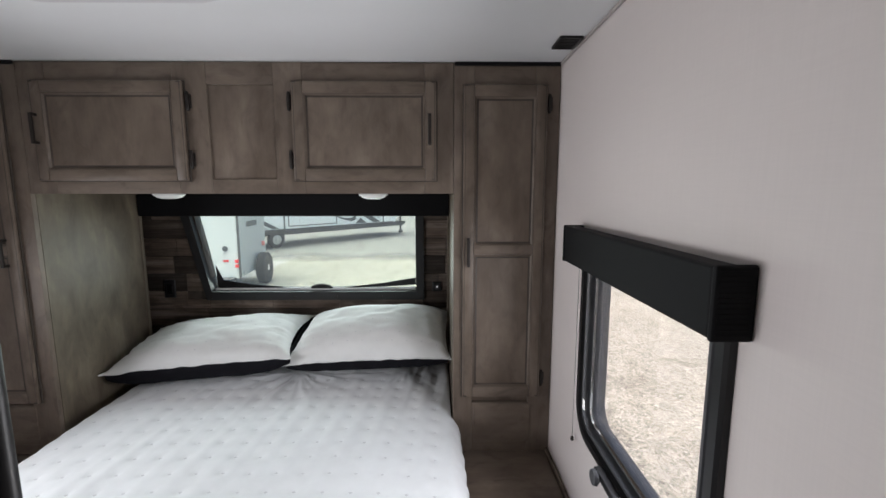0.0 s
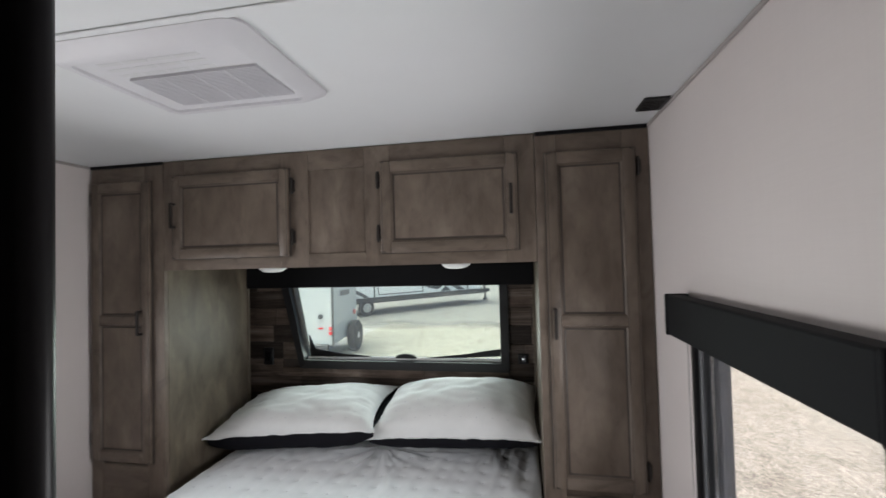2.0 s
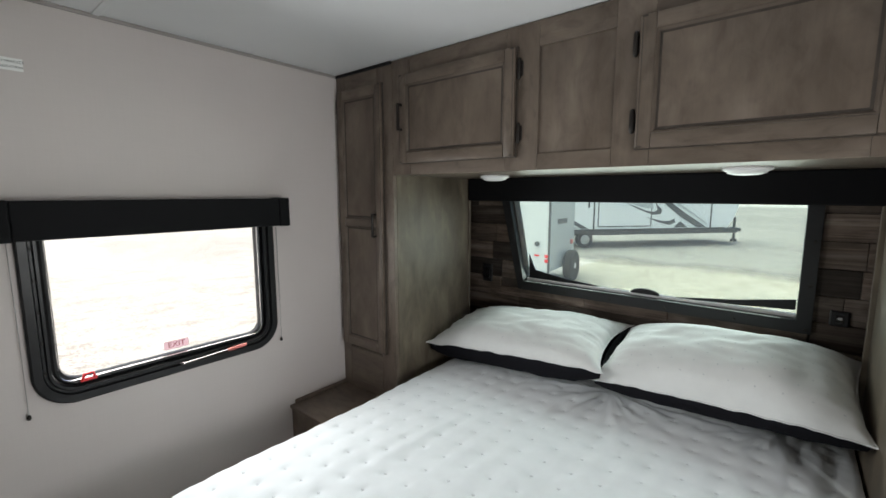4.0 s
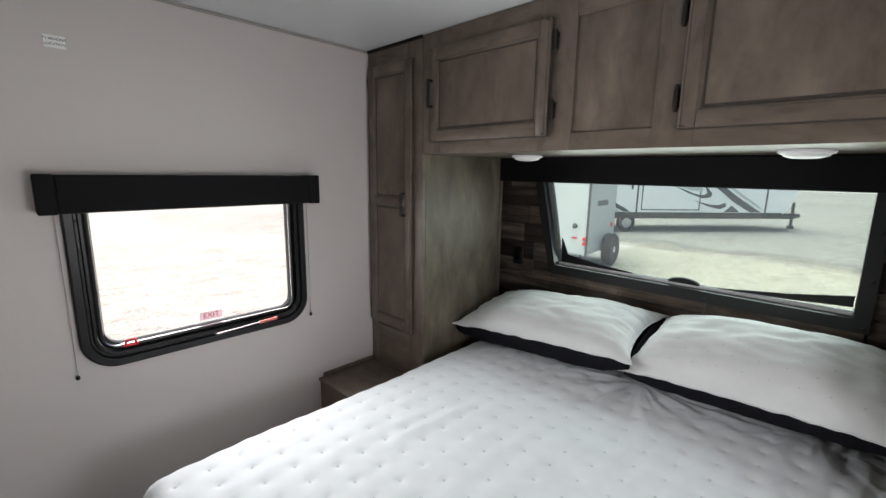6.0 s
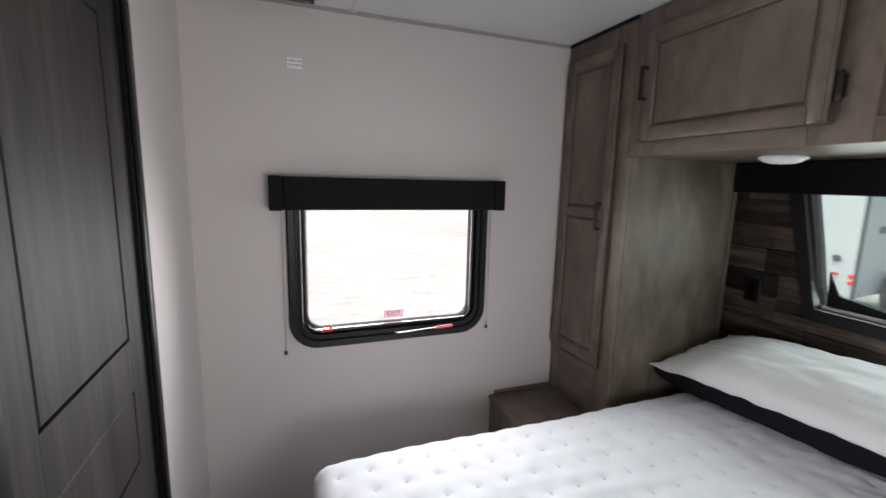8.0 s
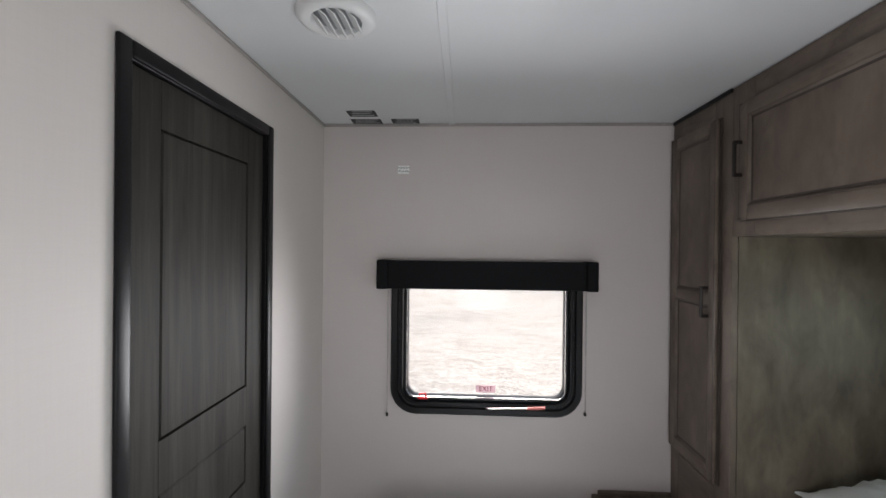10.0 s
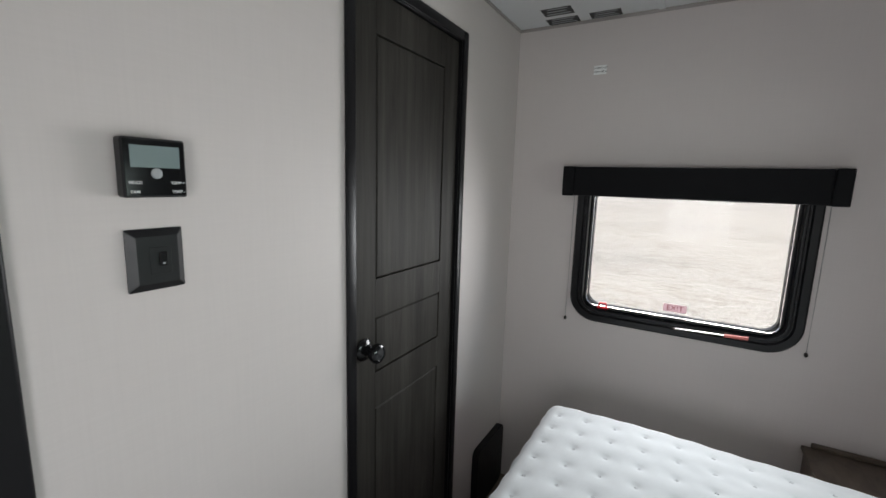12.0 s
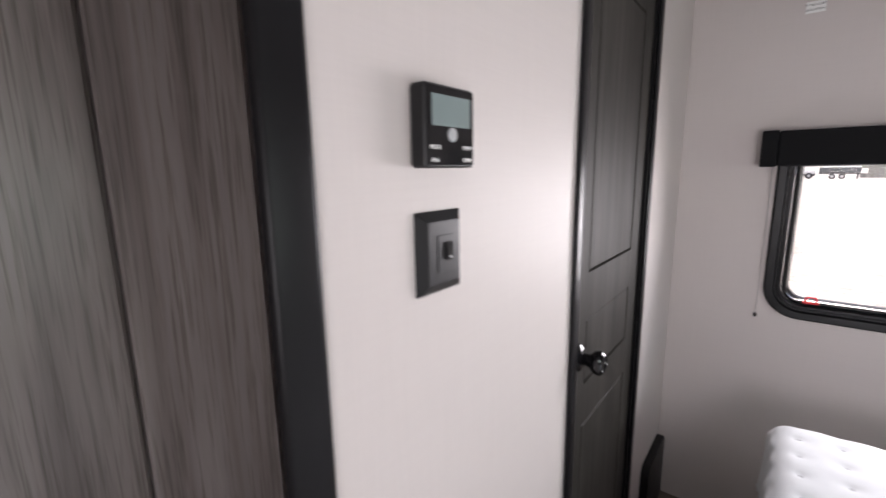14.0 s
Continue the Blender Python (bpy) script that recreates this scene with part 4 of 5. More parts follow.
def pillow(at, wide, deep, thick, turn, seed, waist=(0.05, 0.05), under=0.10, bulge=0.03):
    """Plump pillow: white upper cover and dark underside meeting at a pointed-corner seam."""
    p = thing("pillow", at, "plump white spotted pillow with a dark underside", "pillow", "pillows on the bed")
    M = Matrix.Translation(at) @ turn
    N = 44
    for sgn, nm, mat in ((1, "upper_cover", M_PILLOW), (-1, "underside", M_PILDARK)):
        bm = bmesh.new()
        rows = []
        for j in range(N + 1):
            r_ = []
            for i in range(N + 1):
                u, v = -1 + 2 * i / N, -1 + 2 * j / N
                e = (1 - abs(u) ** 2.6) * (1 - abs(v) ** 2.6)
                h = max(0.0, e) ** (0.52 if sgn > 0 else 0.30)
                pin = 1 - 0.06 * (1 - abs(u) ** 2) * abs(v) ** 3
                ear = 1 + 0.035 * (abs(u) * abs(v)) ** 9
                piv = (1 - (waist[1] if u > 0 and sgn > 0 else waist[0]) * (1 - abs(v) ** 2) * abs(u) ** 3) * ear
                pin *= ear
                edge = max(abs(u), abs(v))
                wr = (0.012 * noise.noise((u * 14 + v * 4 + seed, v * 3, 1.0)) * abs(u) ** 2 + 0.016 * noise.noise((u * 2.2 + seed, v * 2.2, 3 * sgn)) + 0.007 * noise.noise((u * 6 + seed, v * 6, 5.0 * sgn))) * h + 0.007 * edge ** 6 * noise.noise((u * 9, v * 9, seed))
                crease = 0.020 * noise.noise((v * 11 + u * 3.5 + seed, u * 1.4, 8.0)) * max(0.0, abs(u) - 0.35) ** 1.2 * min(1.0, 2.2 * h) if sgn > 0 else 0.0
                z = (thick if sgn > 0 else -under) * h + wr + crease
                if sgn < 0:
                    piv, pin = piv * (1 + bulge * min(1, 1.5 * h)), pin * (1 + 0.05 * min(1, 1.5 * h))
                r_.append(bm.verts.new(M @ Vector((u * wide / 2 * piv, v * deep / 2 * pin, z))))
            rows.append(r_)
        for j in range(N):
            for i in range(N):
                bm.faces.new((rows[j][i], rows[j][i + 1], rows[j + 1][i + 1], rows[j + 1][i]))
        if sgn > 0:
            top_rows = [[v.co.copy() for v in r] for r in rows]
        part(nm, bm, mat, p, "" if sgn > 0 else "dark underside cover", smooth=80)
    bm = bmesh.new()
    for j in range(4, N - 3, 4):
        for i in range(3 + (j // 4 % 2) * 2, N - 2, 4):
            c = top_rows[j][i]
            du = (top_rows[j][i + 1] - top_rows[j][i - 1]).normalized()
            dv = (top_rows[j + 1][i] - top_rows[j - 1][i]).normalized()
            n = du.cross(dv).normalized()
            v4 = [bm.verts.new(c + n * 0.0012 + du * a * 0.0032 + dv * b * 0.0032) for a, b in ((-1, 0), (0, -1), (1, 0), (0, 1))]
            bm.faces.new(v4)
    part("spots", bm, M_SPOT, p, "faint grey printed spots", kind="stuff")
    ring = [top_rows[0][i] for i in range(N + 1)] + [top_rows[j][N] for j in range(1, N + 1)] + [top_rows[N][i] for i in range(N - 1, -1, -1)] + [top_rows[j][0] for j in range(N - 1, -1, -1)]
    part("seam", tube(ring, 0.003, 6), M_PILLOW, p, "white piped seam", smooth=60)
    return p


pillow((-1.072, 2.128, 0.747), 0.81, 0.45, 0.092, Euler((radians(8), radians(-4.5), radians(2))).to_matrix().to_4x4(), 1.3, (0.05, 0.095), 0.115, 0.06)
pillow((-0.312, 2.155, 0.765), 0.75, 0.45, 0.130, Euler((radians(11), radians(-3), radians(-2))).to_matrix().to_4x4(), 7.9, (0.045, 0.05), 0.086)

# ---- fittings ----
# air conditioner grille on the ceiling
ac = thing("ceiling_air_conditioner", (-0.72, 1.02, ZC - 0.04), "white plastic ceiling air-conditioner grille with louvres", "air conditioner")
AX0, AX1, AY0, AY1 = -0.965, -0.478, 0.800, 1.19
Pz = lambda u, v, d: (u, v, ZC - d)
part("housing", loft([(rounded(AX0, AX1, AY0, AY1, 0.04, 6), 0.0004), (rounded(AX0, AX1, AY0, AY1, 0.04, 6), 0.006), (rounded(AX0 + 0.035, AX1 - 0.035, AY0 + 0.03, AY1 - 0.03, 0.03, 6), 0.026), (rounded(AX0 + 0.05, AX1 - 0.05, AY0 + 0.05, AY1 - 0.05, 0.02, 6), 0.027), (rounded(AX0 + 0.055, AX1 - 0.055, AY0 + 0.055, AY1 - 0.055, 0.02, 6), 0.012)], Pz), M_ACWHITE, ac, smooth=30)
part("face_plate", box(AX0 + 0.053, AX1 - 0.053, AY0 + 0.053, AY1 - 0.053, ZC - 0.0215, ZC - 0.0125, 0.001), M_ACWHITE, ac)
LX0, LX1 = -0.852, -0.535
part("intake", box(LX0, LX1, 0.938, 1.098, ZC - 0.0225, ZC - 0.0216), M_PALE, ac, "grey intake behind the louvres")
for k in range(24):
    y = 0.941 + k * 0.154 / 23
    part("louvre", box(LX0, LX1, y - 0.0021, y + 0.0021, ZC - 0.0285, ZC - 0.0226), M_LOUVRE, ac)
for x in (-0.773, -0.6935, -0.614):
    part("bar", box(x - 0.003, x + 0.003, 0.938, 1.098, ZC - 0.0295, ZC - 0.0287), M_LOUVRE, ac)
for i in range(4):
    for j in range(3):
        part("outlet_slot", box(-0.86 + 0.062 * i, -0.806 + 0.062 * i, 0.868 + 0.026 * j, 0.880 + 0.026 * j, ZC - 0.0221, ZC - 0.0216), M_PALE, ac)

# round air vent
rv = thing("ceiling_vent", (-1.045, 0.560, ZC), "round white ceiling air vent with angled vanes", "vent")
part("ring", turned([(0.088, -0.0005), (0.088, -0.006), (0.083, -0.013), (0.070, -0.017), (0.056, -0.015), (0.053, -0.004)], (-1.045, 0.560, ZC), 'z', 40), M_WHITE, rv, smooth=40)
part("throat", turned([(0.052, -0.0045), (0.050, -0.0052)], (-1.045, 0.560, ZC), 'z', 32), M_BUTTON, rv, "grey vent throat")
for k in range(-2, 3):
    y = 0.560 + k * 0.020
    hw = math.sqrt(max(0.0001, 0.052 ** 2 - (k * 0.020) ** 2))
    bm = box(-hw, hw, -0.0015, 0.0015, -0.014, 0.014)
    bmesh.ops.transform(bm, matrix=Matrix.Translation((-1.045, y, ZC - 0.016)) @ Matrix.Rotation(radians(48), 4, 'X'), verts=bm.verts)
    part("vane", bm, M_WHITE, rv)

# black ceiling speaker near the doorway wall
sp = thing("ceiling_speaker", (0.41, 1.478, ZC), "small square black ceiling vent cover", "vent cover")
part("frame", loft([(rounded(0.374, 0.445, 1.428, 1.532, 0.004, 2), 0.0004), (rounded(0.374, 0.445, 1.428, 1.532, 0.004, 2), 0.007), (rounded(0.383, 0.436, 1.437, 1.523, 0.003, 2), 0.008), (rounded(0.384, 0.435, 1.438, 1.522, 0.003, 2), 0.002)], Pz), M_BLACK, sp)
part("grille", box(0.383, 0.436, 1.437, 1.523, ZC - 0.003, ZC - 0.0006), M_DECAL, sp)
for k in range(6):
    y = 1.447 + k * 0.0132
    part("bar", box(0.384, 0.435, y, y + 0.005, ZC - 0.0062, ZC - 0.003), M_BLACK, sp)


def ceiling_label(x0, x1, y0, y1):
    o = thing("warning_label", ((x0 + x1) / 2, (y0 + y1) / 2, ZC), "black and white printed safety sticker on the ceiling", "sticker", "safety stickers")
    part("sheet", box(x0, x1, y0, y1, ZC - 0.0008, ZC - 0.0003), M_INK, o)
    n = 3
    for k in range(n):
        xx = x0 + (x1 - x0) * (k + 0.55) / (n + 0.2)
        part("print_bar", box(xx, xx + (x1 - x0) * 0.12, y0 + 0.01 + 0.006 * k, y1 - 0.012 - 0.011 * (k % 2), ZC - 0.0013, ZC - 0.0009), M_BUTTON, o)


ceiling_label(-1.765, -1.692, 0.398, 0.508)
ceiling_label(-1.858, -1.795, 0.388, 0.510)
ceiling_label(-1.856, -1.795, 0.552, 0.663)

st = thing("wall_label", (XL, 0.597, 1.755), "small white printed bracket-location sticker on the wall", "sticker")
part("sheet", box(XL + 0.0003, XL + 0.0008, 0.572, 0.620, 1.738, 1.772), M_PAPER, st)
for txt, z in (("TV BRACKET", 1.762), ("LOCATION", 1.748)):
    lettering(txt, 0.0092, Matrix.Translation((XL + 0.0011, 0.596, z)) @ Matrix.Rotation(radians(90), 4, 'Z') @ Matrix.Rotation(radians(90), 4, 'X'), M_INK, st)

# thermostat
th = thing("thermostat", (-0.386, YB, 1.315), "black wall thermostat with grey screen and round button", "thermostat")
TX0, TX1, TZ0, TZ1 = -0.429, -0.343, 1.273, 1.357
Py = lambda u, v, d: (u, YB + d, v)
part("case", capped([(rounded(TX0 + 0.002, TX1 - 0.002, TZ0 + 0.002, TZ1 - 0.002, 0.004, 3), 0.0005), (rounded(TX0, TX1, TZ0, TZ1, 0.004, 3), 0.004), (rounded(TX0, TX1, TZ0, TZ1, 0.004, 3), 0.019), (rounded(TX0 + 0.002, TX1 - 0.002, TZ0 + 0.002, TZ1 - 0.002, 0.003, 3), 0.0215)], Py), M_BLACK, th)
part("face", box(TX0 + 0.003, TX1 - 0.003, YB + 0.0216, YB + 0.0222, TZ0 + 0.003, TZ1 - 0.003), M_GLOSS, th)
part("screen", box(-0.419, -0.353, YB + 0.0223, YB + 0.0229, 1.3155, 1.3465), M_LCD, th, "grey-green display, switched off")
part("round_button", turned([(0.0075, 0.0), (0.0075, 0.0015), (0.006, 0.0022)], (-0.386, YB + 0.0223, 1.3075), 'y', 20), M_BUTTON, th, "grey round button")
FACE = lambda x, z: Matrix.Translation((x, YB + 0.0226, z)) @ Matrix.Rotation(radians(180), 4, 'Z') @ Matrix.Rotation(radians(90), 4, 'X')
for txt, x, z in (("MODE", -0.358, 1.294), ("FAN", -0.357, 1.281), ("TEMP +", -0.415, 1.294), ("TEMP -", -0.415, 1.281)):
    lettering(txt, 0.0062, FACE(x, z), M_PAPER, th)

# light switch
sw = thing("light_switch", (-0.386, YB, 1.18), "black wall plate with a small rocker switch", "switch")
part("plate", capped([(rounded(-0.426, -0.346, 1.132, 1.226, 0.002, 2), 0.0005), (rounded(-0.426, -0.346, 1.132, 1.226, 0.002, 2), 0.002), (rounded(-0.415, -0.357, 1.143, 1.215, 0.002, 2), 0.010), (rounded(-0.413, -0.359, 1.145, 1.213, 0.002, 2), 0.0102)], Py), M_BLACK, sw)
part("insert", box(-0.404, -0.374, YB + 0.0103, YB + 0.0112, 1.157, 1.199, 0.0003), M_BLACK, sw)
part("rocker", box(-0.397, -0.386, YB + 0.0113, YB + 0.0145, 1.170, 1.191, 0.001), M_GLOSS, sw, "small glossy rocker")
part("marker", box(-0.3935, -0.3895, YB + 0.0146, YB + 0.015, 1.173, 1.1745), M_PAPER, sw)

# dark panel low on the partition wall
bp = thing("floor_panel", (-1.70, YB + 0.012, ZF), "dark rounded-corner panel standing against the partition wall", "panel")
part("board", capped([(rounded(-1.845, -1.56, ZF + 0.0005, 0.172, 0.03, 5), 0.002), (rounded(-1.845, -1.56, ZF + 0.0005, 0.172, 0.03, 5), 0.026), (rounded(-1.842, -1.563, ZF + 0.003, 0.169, 0.028, 5), 0.029)], Py), M_TRIM, bp)

# ---- outside ----
ZG = -0.85
bm = bmesh.new()
bmesh.ops.create_grid(bm, x_segments=40, y_segments=40, size=900, matrix=Matrix.Translation((0, 0, ZG)))
for f in bm.faces:
    f.normal_flip()
part("ground", bm, M_GRAVEL, None, "pale gravel and tarmac storage lot", None, "structure", "ground")


bm = bmesh.new()
bmesh.ops.create_grid(bm, x_segments=2, y_segments=2, size=0.5, matrix=Matrix.Translation((28, 50.6, ZG + 0.006)) @ Matrix.Rotation(radians(-1), 4, 'Z') @ Matrix.Diagonal((84, 74, 1, 1)))
part("road", bm, M_TARMAC, None, "worn grey tarmac beyond the gravel", None, "structure", "road")

bm = bmesh.new()
bmesh.ops.create_grid(bm, x_segments=2, y_segments=2, size=0.5, matrix=Matrix.Translation((7.4, 10.9, ZG + 0.003)) @ Matrix.Rotation(radians(-1), 4, 'Z') @ Matrix.Diagonal((25, 16.2, 1, 1)))
part("pavement", bm, M_SAND, None, "sandy yellow gravel apron before the tarmac", None, "structure", "ground")

# frame and jacks that carry the trailer room
ch = thing("trailer_chassis", (-0.7, 1.0, ZG), "dark steel chassis under the trailer room", "chassis", "", "structure")
part("frame", box(XL + 0.2, XR - 0.2, -0.3, YF - 0.1, ZF - 0.25, ZF - 0.051), M_DARKMETAL, ch)
for x in (XL + 0.3, XR - 0.3):
    for y in (-0.2, YF - 0.25):
        part("jack", box(x - 0.04, x + 0.04, y - 0.04, y + 0.04, ZG, ZF - 0.2505), M_DARKMETAL, ch)

# trailer seen side-on across the lot
tb = thing("travel_trailer", (-8.0, 20.3, ZG), "white travel trailer with dark swoosh graphics parked across the lot", "trailer")
ang = math.atan2(22.4 - 16.9, -1.98 + 6.64)
B0 = Matrix.Translation((-6.2, 17.8, ZG)) @ Matrix.Rotation(ang, 4, 'Z')


def at_b(bm):
    bmesh.ops.transform(bm, matrix=B0, verts=bm.verts)
    return bm


side = [(-6.0, 0.75), (6.1, 0.75), (6.42, 1.1), (6.66, 1.7), (6.7, 2.4), (6.5, 3.2), (6.0, 3.45), (-6.0, 3.45)]
FLAT = lambda u, v, d: (u, d, v)
part("body", at_b(prism(side, FLAT, 0.0, 2.4)), M_TRAILER, tb)
# dark strip draws the chassis edge and the shade below the body
part("chassis_and_shade", at_b(box(-6.0, 6.05, -0.006, -0.001, 0.60, 0.80)), M_DARKMETAL, tb, "dark band for the chassis and the shade under the body")
for a, b, c, e in ((-0.22, -0.15, 0.8, 3.2), (-1.17, -1.12, 0.9, 3.2), (5.26, 5.33, 0.76, 3.2)):
    part("trim_line", at_b(box(a, b, -0.014, -0.004, c, e)), M_DECAL, tb)
hatch = part("storage_hatch", at_b(box(0.03, 2.40, -0.010, -0.003, 0.92, 2.30, 0.003)), M_TRAILER, tb, "white hatch with a dark rubber seal")
for a, b, c, e in ((0.0, 2.43, 0.88, 0.92), (0.0, 2.43, 2.30, 2.34), (-0.01, 0.03, 0.92, 2.30), (2.40, 2.44, 0.92, 2.30)):
    part("seal", at_b(box(a, b, -0.016, -0.004, c, e)), M_DECAL, hatch)
part("handle", at_b(box(-0.46, -0.40, -0.05, -0.002, 1.68, 1.98, 0.01)), M_DECAL, tb, "dark door handle")
for k, (mat, o) in enumerate((
        (M_DECAL, [(1.16, 1.90), (1.9, 1.56), (2.5, 1.36), (2.86, 1.40), (2.92, 1.55), (2.57, 1.90), (2.70, 1.58), (2.56, 1.49), (2.2, 1.53)]),
        (M_DECAL, [(2.1, 1.30), (2.8, 1.04), (3.3, 0.93), (3.57, 1.04), (3.52, 1.20), (3.25, 1.10), (2.9, 1.11)]),
        (M_DECAL, [(2.92, 1.90), (3.30, 1.90), (4.04, 1.42), (5.1, 0.82), (4.62, 0.82), (3.85, 1.24)]),
        (M_DECAL, [(3.81, 1.08), (3.50, 0.82), (4.18, 0.82)]),
        (M_TRAILGREY, [(1.0, 2.0), (1.9, 1.70), (2.45, 1.62), (2.52, 1.70), (2.3, 1.92)]),
        (M_TRAILGREY, [(3.42, 1.90), (3.62, 1.90), (5.0, 1.06), (5.18, 0.90)]),
        (M_DECAL, [(-1.9, 1.62), (-1.9, 1.42), (-0.72, 0.82), (-0.42, 0.82)]),
        (M_TRAILGREY, [(-1.9, 1.34), (-1.9, 1.22), (-1.05, 0.82), (-0.84, 0.82)]))):
    part("graphic", at_b(prism(o, FLAT, -0.013 - 0.002 * k, -0.004)), mat, tb, "dark swoosh graphic")
part("chassis", at_b(box(-6.0, 7.0, 0.3, 2.1, 0.52, 0.745)), M_DARKMETAL, tb)
part("tongue", at_b(box(6.4, 7.9, 1.0, 1.3, 0.5, 0.66)), M_DARKMETAL, tb)
part("jack", at_b(box(7.62, 7.70, 1.1, 1.18, 0.15, 1.15)), M_DARKMETAL, tb)
part("jack_foot", at_b(box(7.57, 7.75, 1.05, 1.23, 0.0, 0.15)), M_DARKMETAL, tb)
for xw in (-1.4, -0.45):
    bm = turned([(0.2, -0.09), (0.34, -0.1), (0.36, -0.07), (0.36, 0.07), (0.34, 0.1), (0.2, 0.09)], (xw, 0.25, 0.36), 'y', 24)
    w = part("wheel", at_b(bm), M_RUBBER, tb, "black tyre", smooth=40)
    part("rim", at_b(turned([(0.2, -0.1), (0.08, -0.11)], (xw, 0.25, 0.36), 'y', 16)), M_RIM, w)

# rear corner of a trailer close by
ta = thing("travel_trailer", (-5.4, 10.5, ZG), "rear end of a white travel trailer with red lamps", "trailer")
A0 = Matrix.Translation((-4.48, 9.65, ZG)) @ Matrix.Rotation(math.atan2(0.1, 0.995), 4, 'Z')


def at_a(bm):
    bmesh.ops.transform(bm, matrix=A0, verts=bm.verts)
    return bm


part("body", at_a(box(-2.3, -0.02, 0.0, 2.0, 0.36, 3.2, 0.04, seg=2)), M_TRAILPALE, ta)
part("side_panel", at_a(box(-0.019, 0.0, 0.05, 1.95, 0.4, 3.1)), M_TRAILGREY, ta, "grey side panel")
part("corner_trim", at_a(box(-0.03, 0.004, -0.012, 0.05, 0.36, 3.2)), M_DECAL, ta)
part("maker_mark", at_a(box(0.001, 0.006, 0.55, 1.30, 1.50, 1.63)), M_DECAL, ta, "dark maker's mark")
for x, z in ((-0.06, 0.62), (-0.06, 0.73)):
    part("tail_lamp", at_a(box(x - 0.04, x + 0.04, -0.04, -0.001, z, z + 0.08, 0.01)), M_RED, ta, "red tail lamp")
part("tail_lamp", at_a(box(-0.36, -0.24, -0.02, -0.001, 0.76, 0.80)), M_RED, ta)
part("vent_cap", at_a(turned([(0.06, 0.0), (0.06, -0.03), (0.03, -0.04)], (-0.30, -0.001, 1.06), 'y', 16)), M_DECAL, ta)
part("bumper", at_a(box(-2.2, -0.1, -0.12, -0.002, 0.25, 0.4, 0.02)), M_DARKMETAL, ta)
for yw in (1.25,):
    w = part("wheel", at_a(turned([(0.22, -0.1), (0.37, -0.11), (0.40, -0.08), (0.40, 0.08), (0.37, 0.11), (0.22, 0.1)], (0.16, yw, 0.40), 'x', 28)), M_RUBBER, ta, "black tyre", smooth=40)
    part("rim", at_a(turned([(0.22, 0.095), (0.17, 0.08), (0.06, 0.105), (0.03, 0.11)], (0.16, yw, 0.40), 'x', 20)), M_RIM, w, "pale metal rim", smooth=40)
part("marker_lamp", at_a(box(0.0, 0.05, 1.62, 1.74, 0.92, 1.04, 0.01)), M_PINK, ta, "red side marker lamp")
part("axle", at_a(box(-2.0, 0.1, 1.2, 1.3, 0.34, 0.46)), M_DARKMETAL, ta)

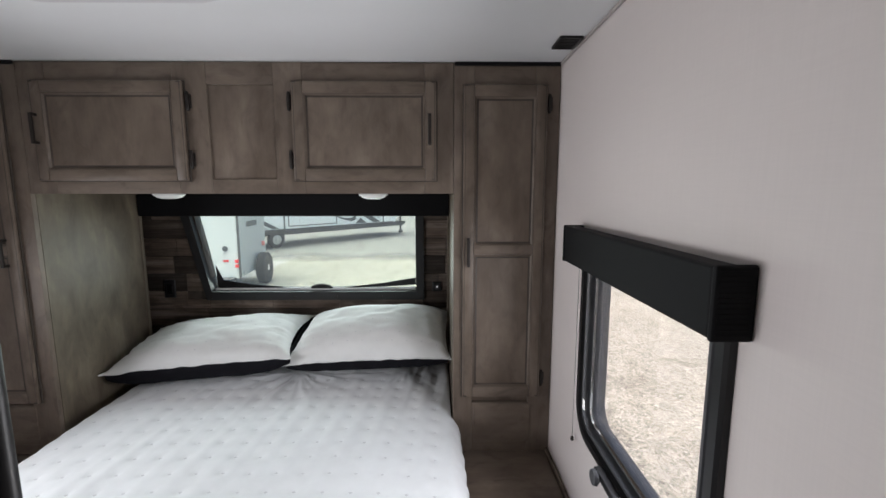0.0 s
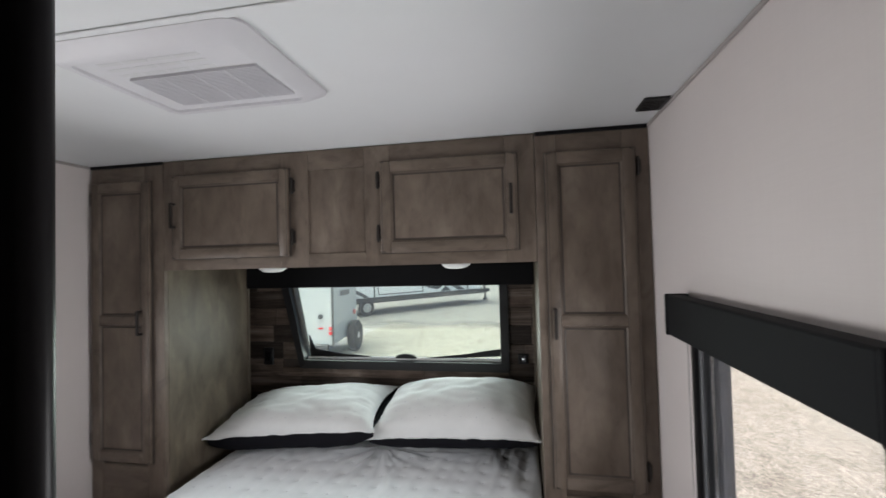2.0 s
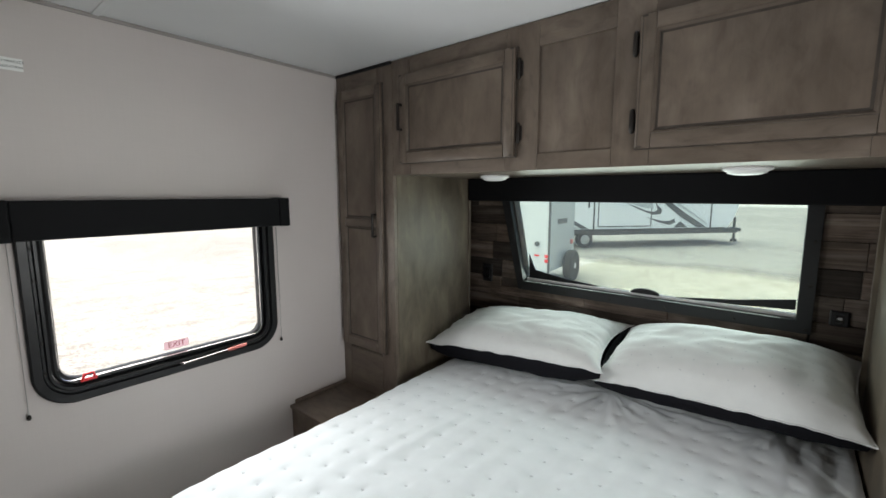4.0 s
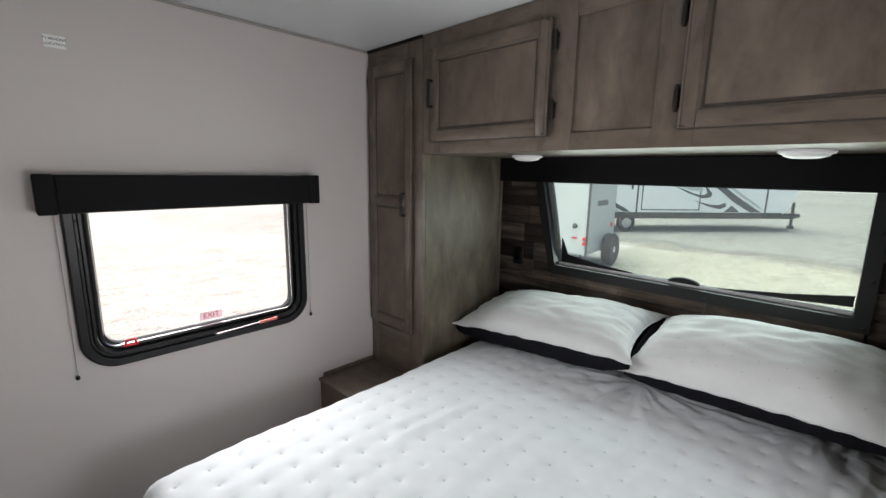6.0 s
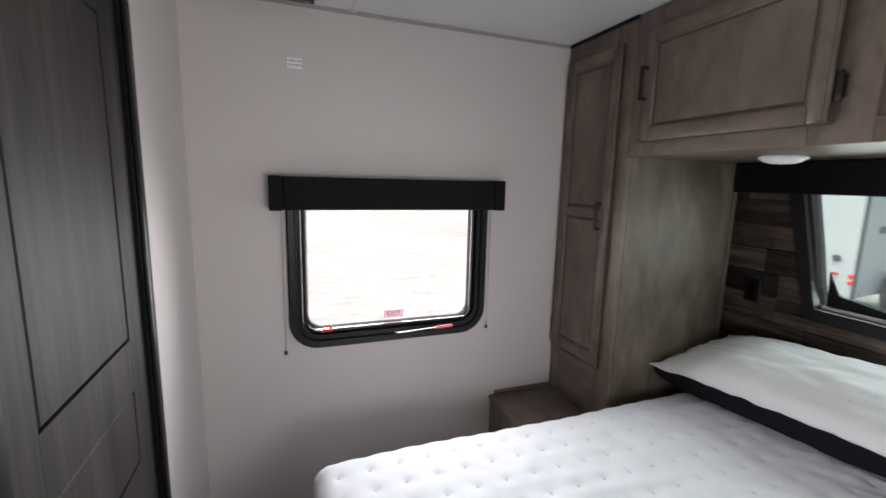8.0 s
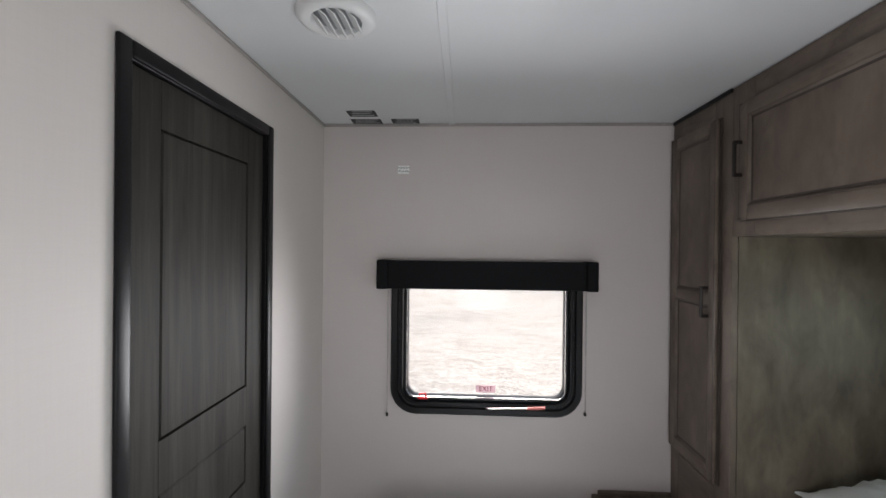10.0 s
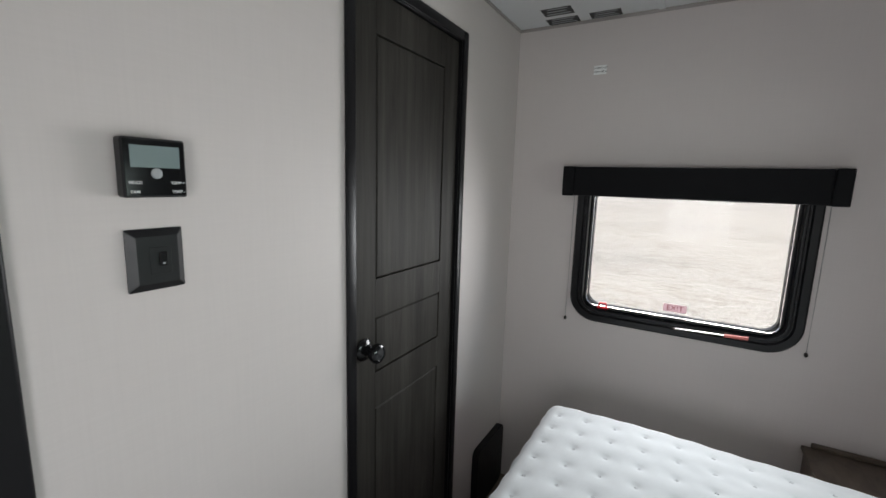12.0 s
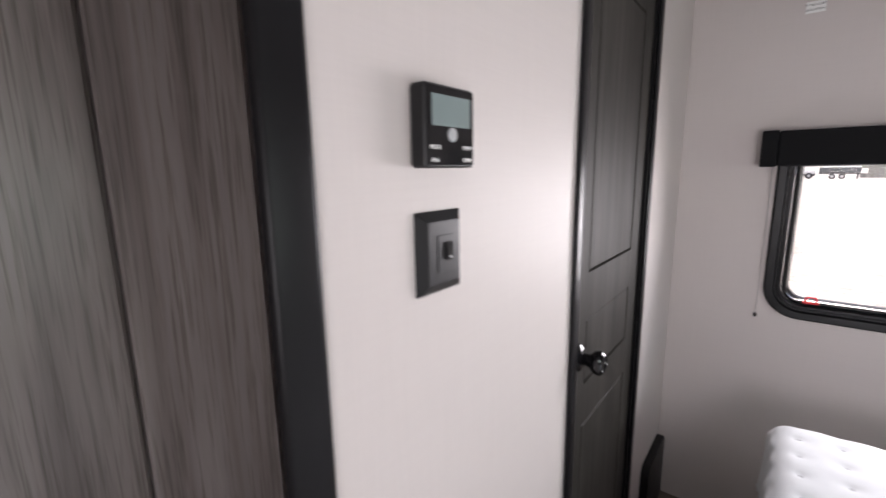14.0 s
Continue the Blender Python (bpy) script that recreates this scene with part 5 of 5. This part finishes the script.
# vehicles far across the lot
def far_vehicle(name, label, category, y0, y1, paint, cab, x=-90.0):
    """A parked vehicle seen broadside: chassis, body, cab with windows, wheels."""
    ob = thing(name, (x, (y0 + y1) / 2, ZG), label, category)
    n = y1 - y0
    part("chassis", box(x - 1.0, x + 0.9, y0, y1, ZG + 0.45, ZG + 0.75, 0.03), M_DARKMETAL, ob)
    c0, c1 = y0 + n * cab[0], y0 + n * cab[1]
    body = part("body", box(x - 1.1, x + 1.0, y0 + 0.05, y1 - 0.05, ZG + 0.76, ZG + cab[2], 0.08, seg=2), paint, ob)
    shell = [(c0, ZG + cab[2] + 0.002), (c1, ZG + cab[2] + 0.002), (c1 - 0.28, ZG + cab[3]), (c0 + 0.22, ZG + cab[3])]
    top = part("cab", prism(shell, lambda u, v, d: (x + d, u, v), -1.0, 0.9), paint, ob)
    part("side_window", box(x + 0.902, x + 0.912, c0 + 0.34, c1 - 0.4, ZG + cab[2] + 0.1, ZG + cab[3] - 0.12), M_GLOSS, top)
    for f in (0.18, 0.82):
        w = part("wheel", turned([(0.22, -0.12), (0.44, -0.13), (0.47, -0.09), (0.47, 0.09), (0.44, 0.13), (0.22, 0.12)], (x + 0.92, y0 + n * f, ZG + 0.47), 'x', 18), M_RUBBER, ob, "black tyre", smooth=40)
        part("rim", turned([(0.22, 0.121), (0.06, 0.131)], (x + 0.92, y0 + n * f, ZG + 0.47), 'x', 12), M_RIM, w)
    return ob


far_vehicle("truck", "distant dark grey truck parked on the lot", "truck", -10.0, -5.5, M_DECAL, (0.1, 0.9, 1.7, 2.9))
far_vehicle("loader", "distant orange machine parked on the lot", "machine", -5.2, -2.1, M_ORANGE, (0.15, 0.75, 1.5, 2.6))
far_vehicle("pickup_truck", "distant white pickup truck parked on the lot", "pickup truck", 0.5, 4.8, M_TRAILER, (0.3, 0.72, 1.25, 1.9))
ft = thing("flatbed_trailer", (-88, 7.4, ZG), "distant black flatbed trailer behind the pickup", "trailer")
part("deck", box(-89, -87, 5.1, 9.7, ZG + 0.75, ZG + 1.05, 0.03), M_DARKMETAL, ft)
part("side_board", box(-87.0, -86.9, 5.1, 9.7, ZG + 1.06, ZG + 1.75, 0.02), M_DECAL, ft)
for y in (6.6, 7.7):
    w = part("wheel", turned([(0.2, -0.1), (0.37, -0.11), (0.40, -0.08), (0.40, 0.08), (0.37, 0.11), (0.2, 0.1)], (-86.95, y, ZG + 0.40), 'x', 18), M_RUBBER, ft, "black tyre", smooth=40)
    part("rim", turned([(0.2, 0.101), (0.05, 0.111)], (-86.95, y, ZG + 0.40), 'x', 12), M_RIM, w)
part("stand", box(-88.1, -87.9, 9.4, 9.6, ZG, ZG + 0.749), M_DARKMETAL, ft)
bk = thing("block_wall", (-96, 16, ZG), "distant tan concrete block wall beyond the lot", "wall")
for k in range(6):
    for r in range(3):
        y = 10.6 + 1.85 * k + (0.9 if r % 2 else 0.0)
        part("block", box(-96.5, -95.7, y, y + 1.82, ZG + 0.75 * r, ZG + 0.75 * r + 0.742, 0.03), M_SAND, bk)
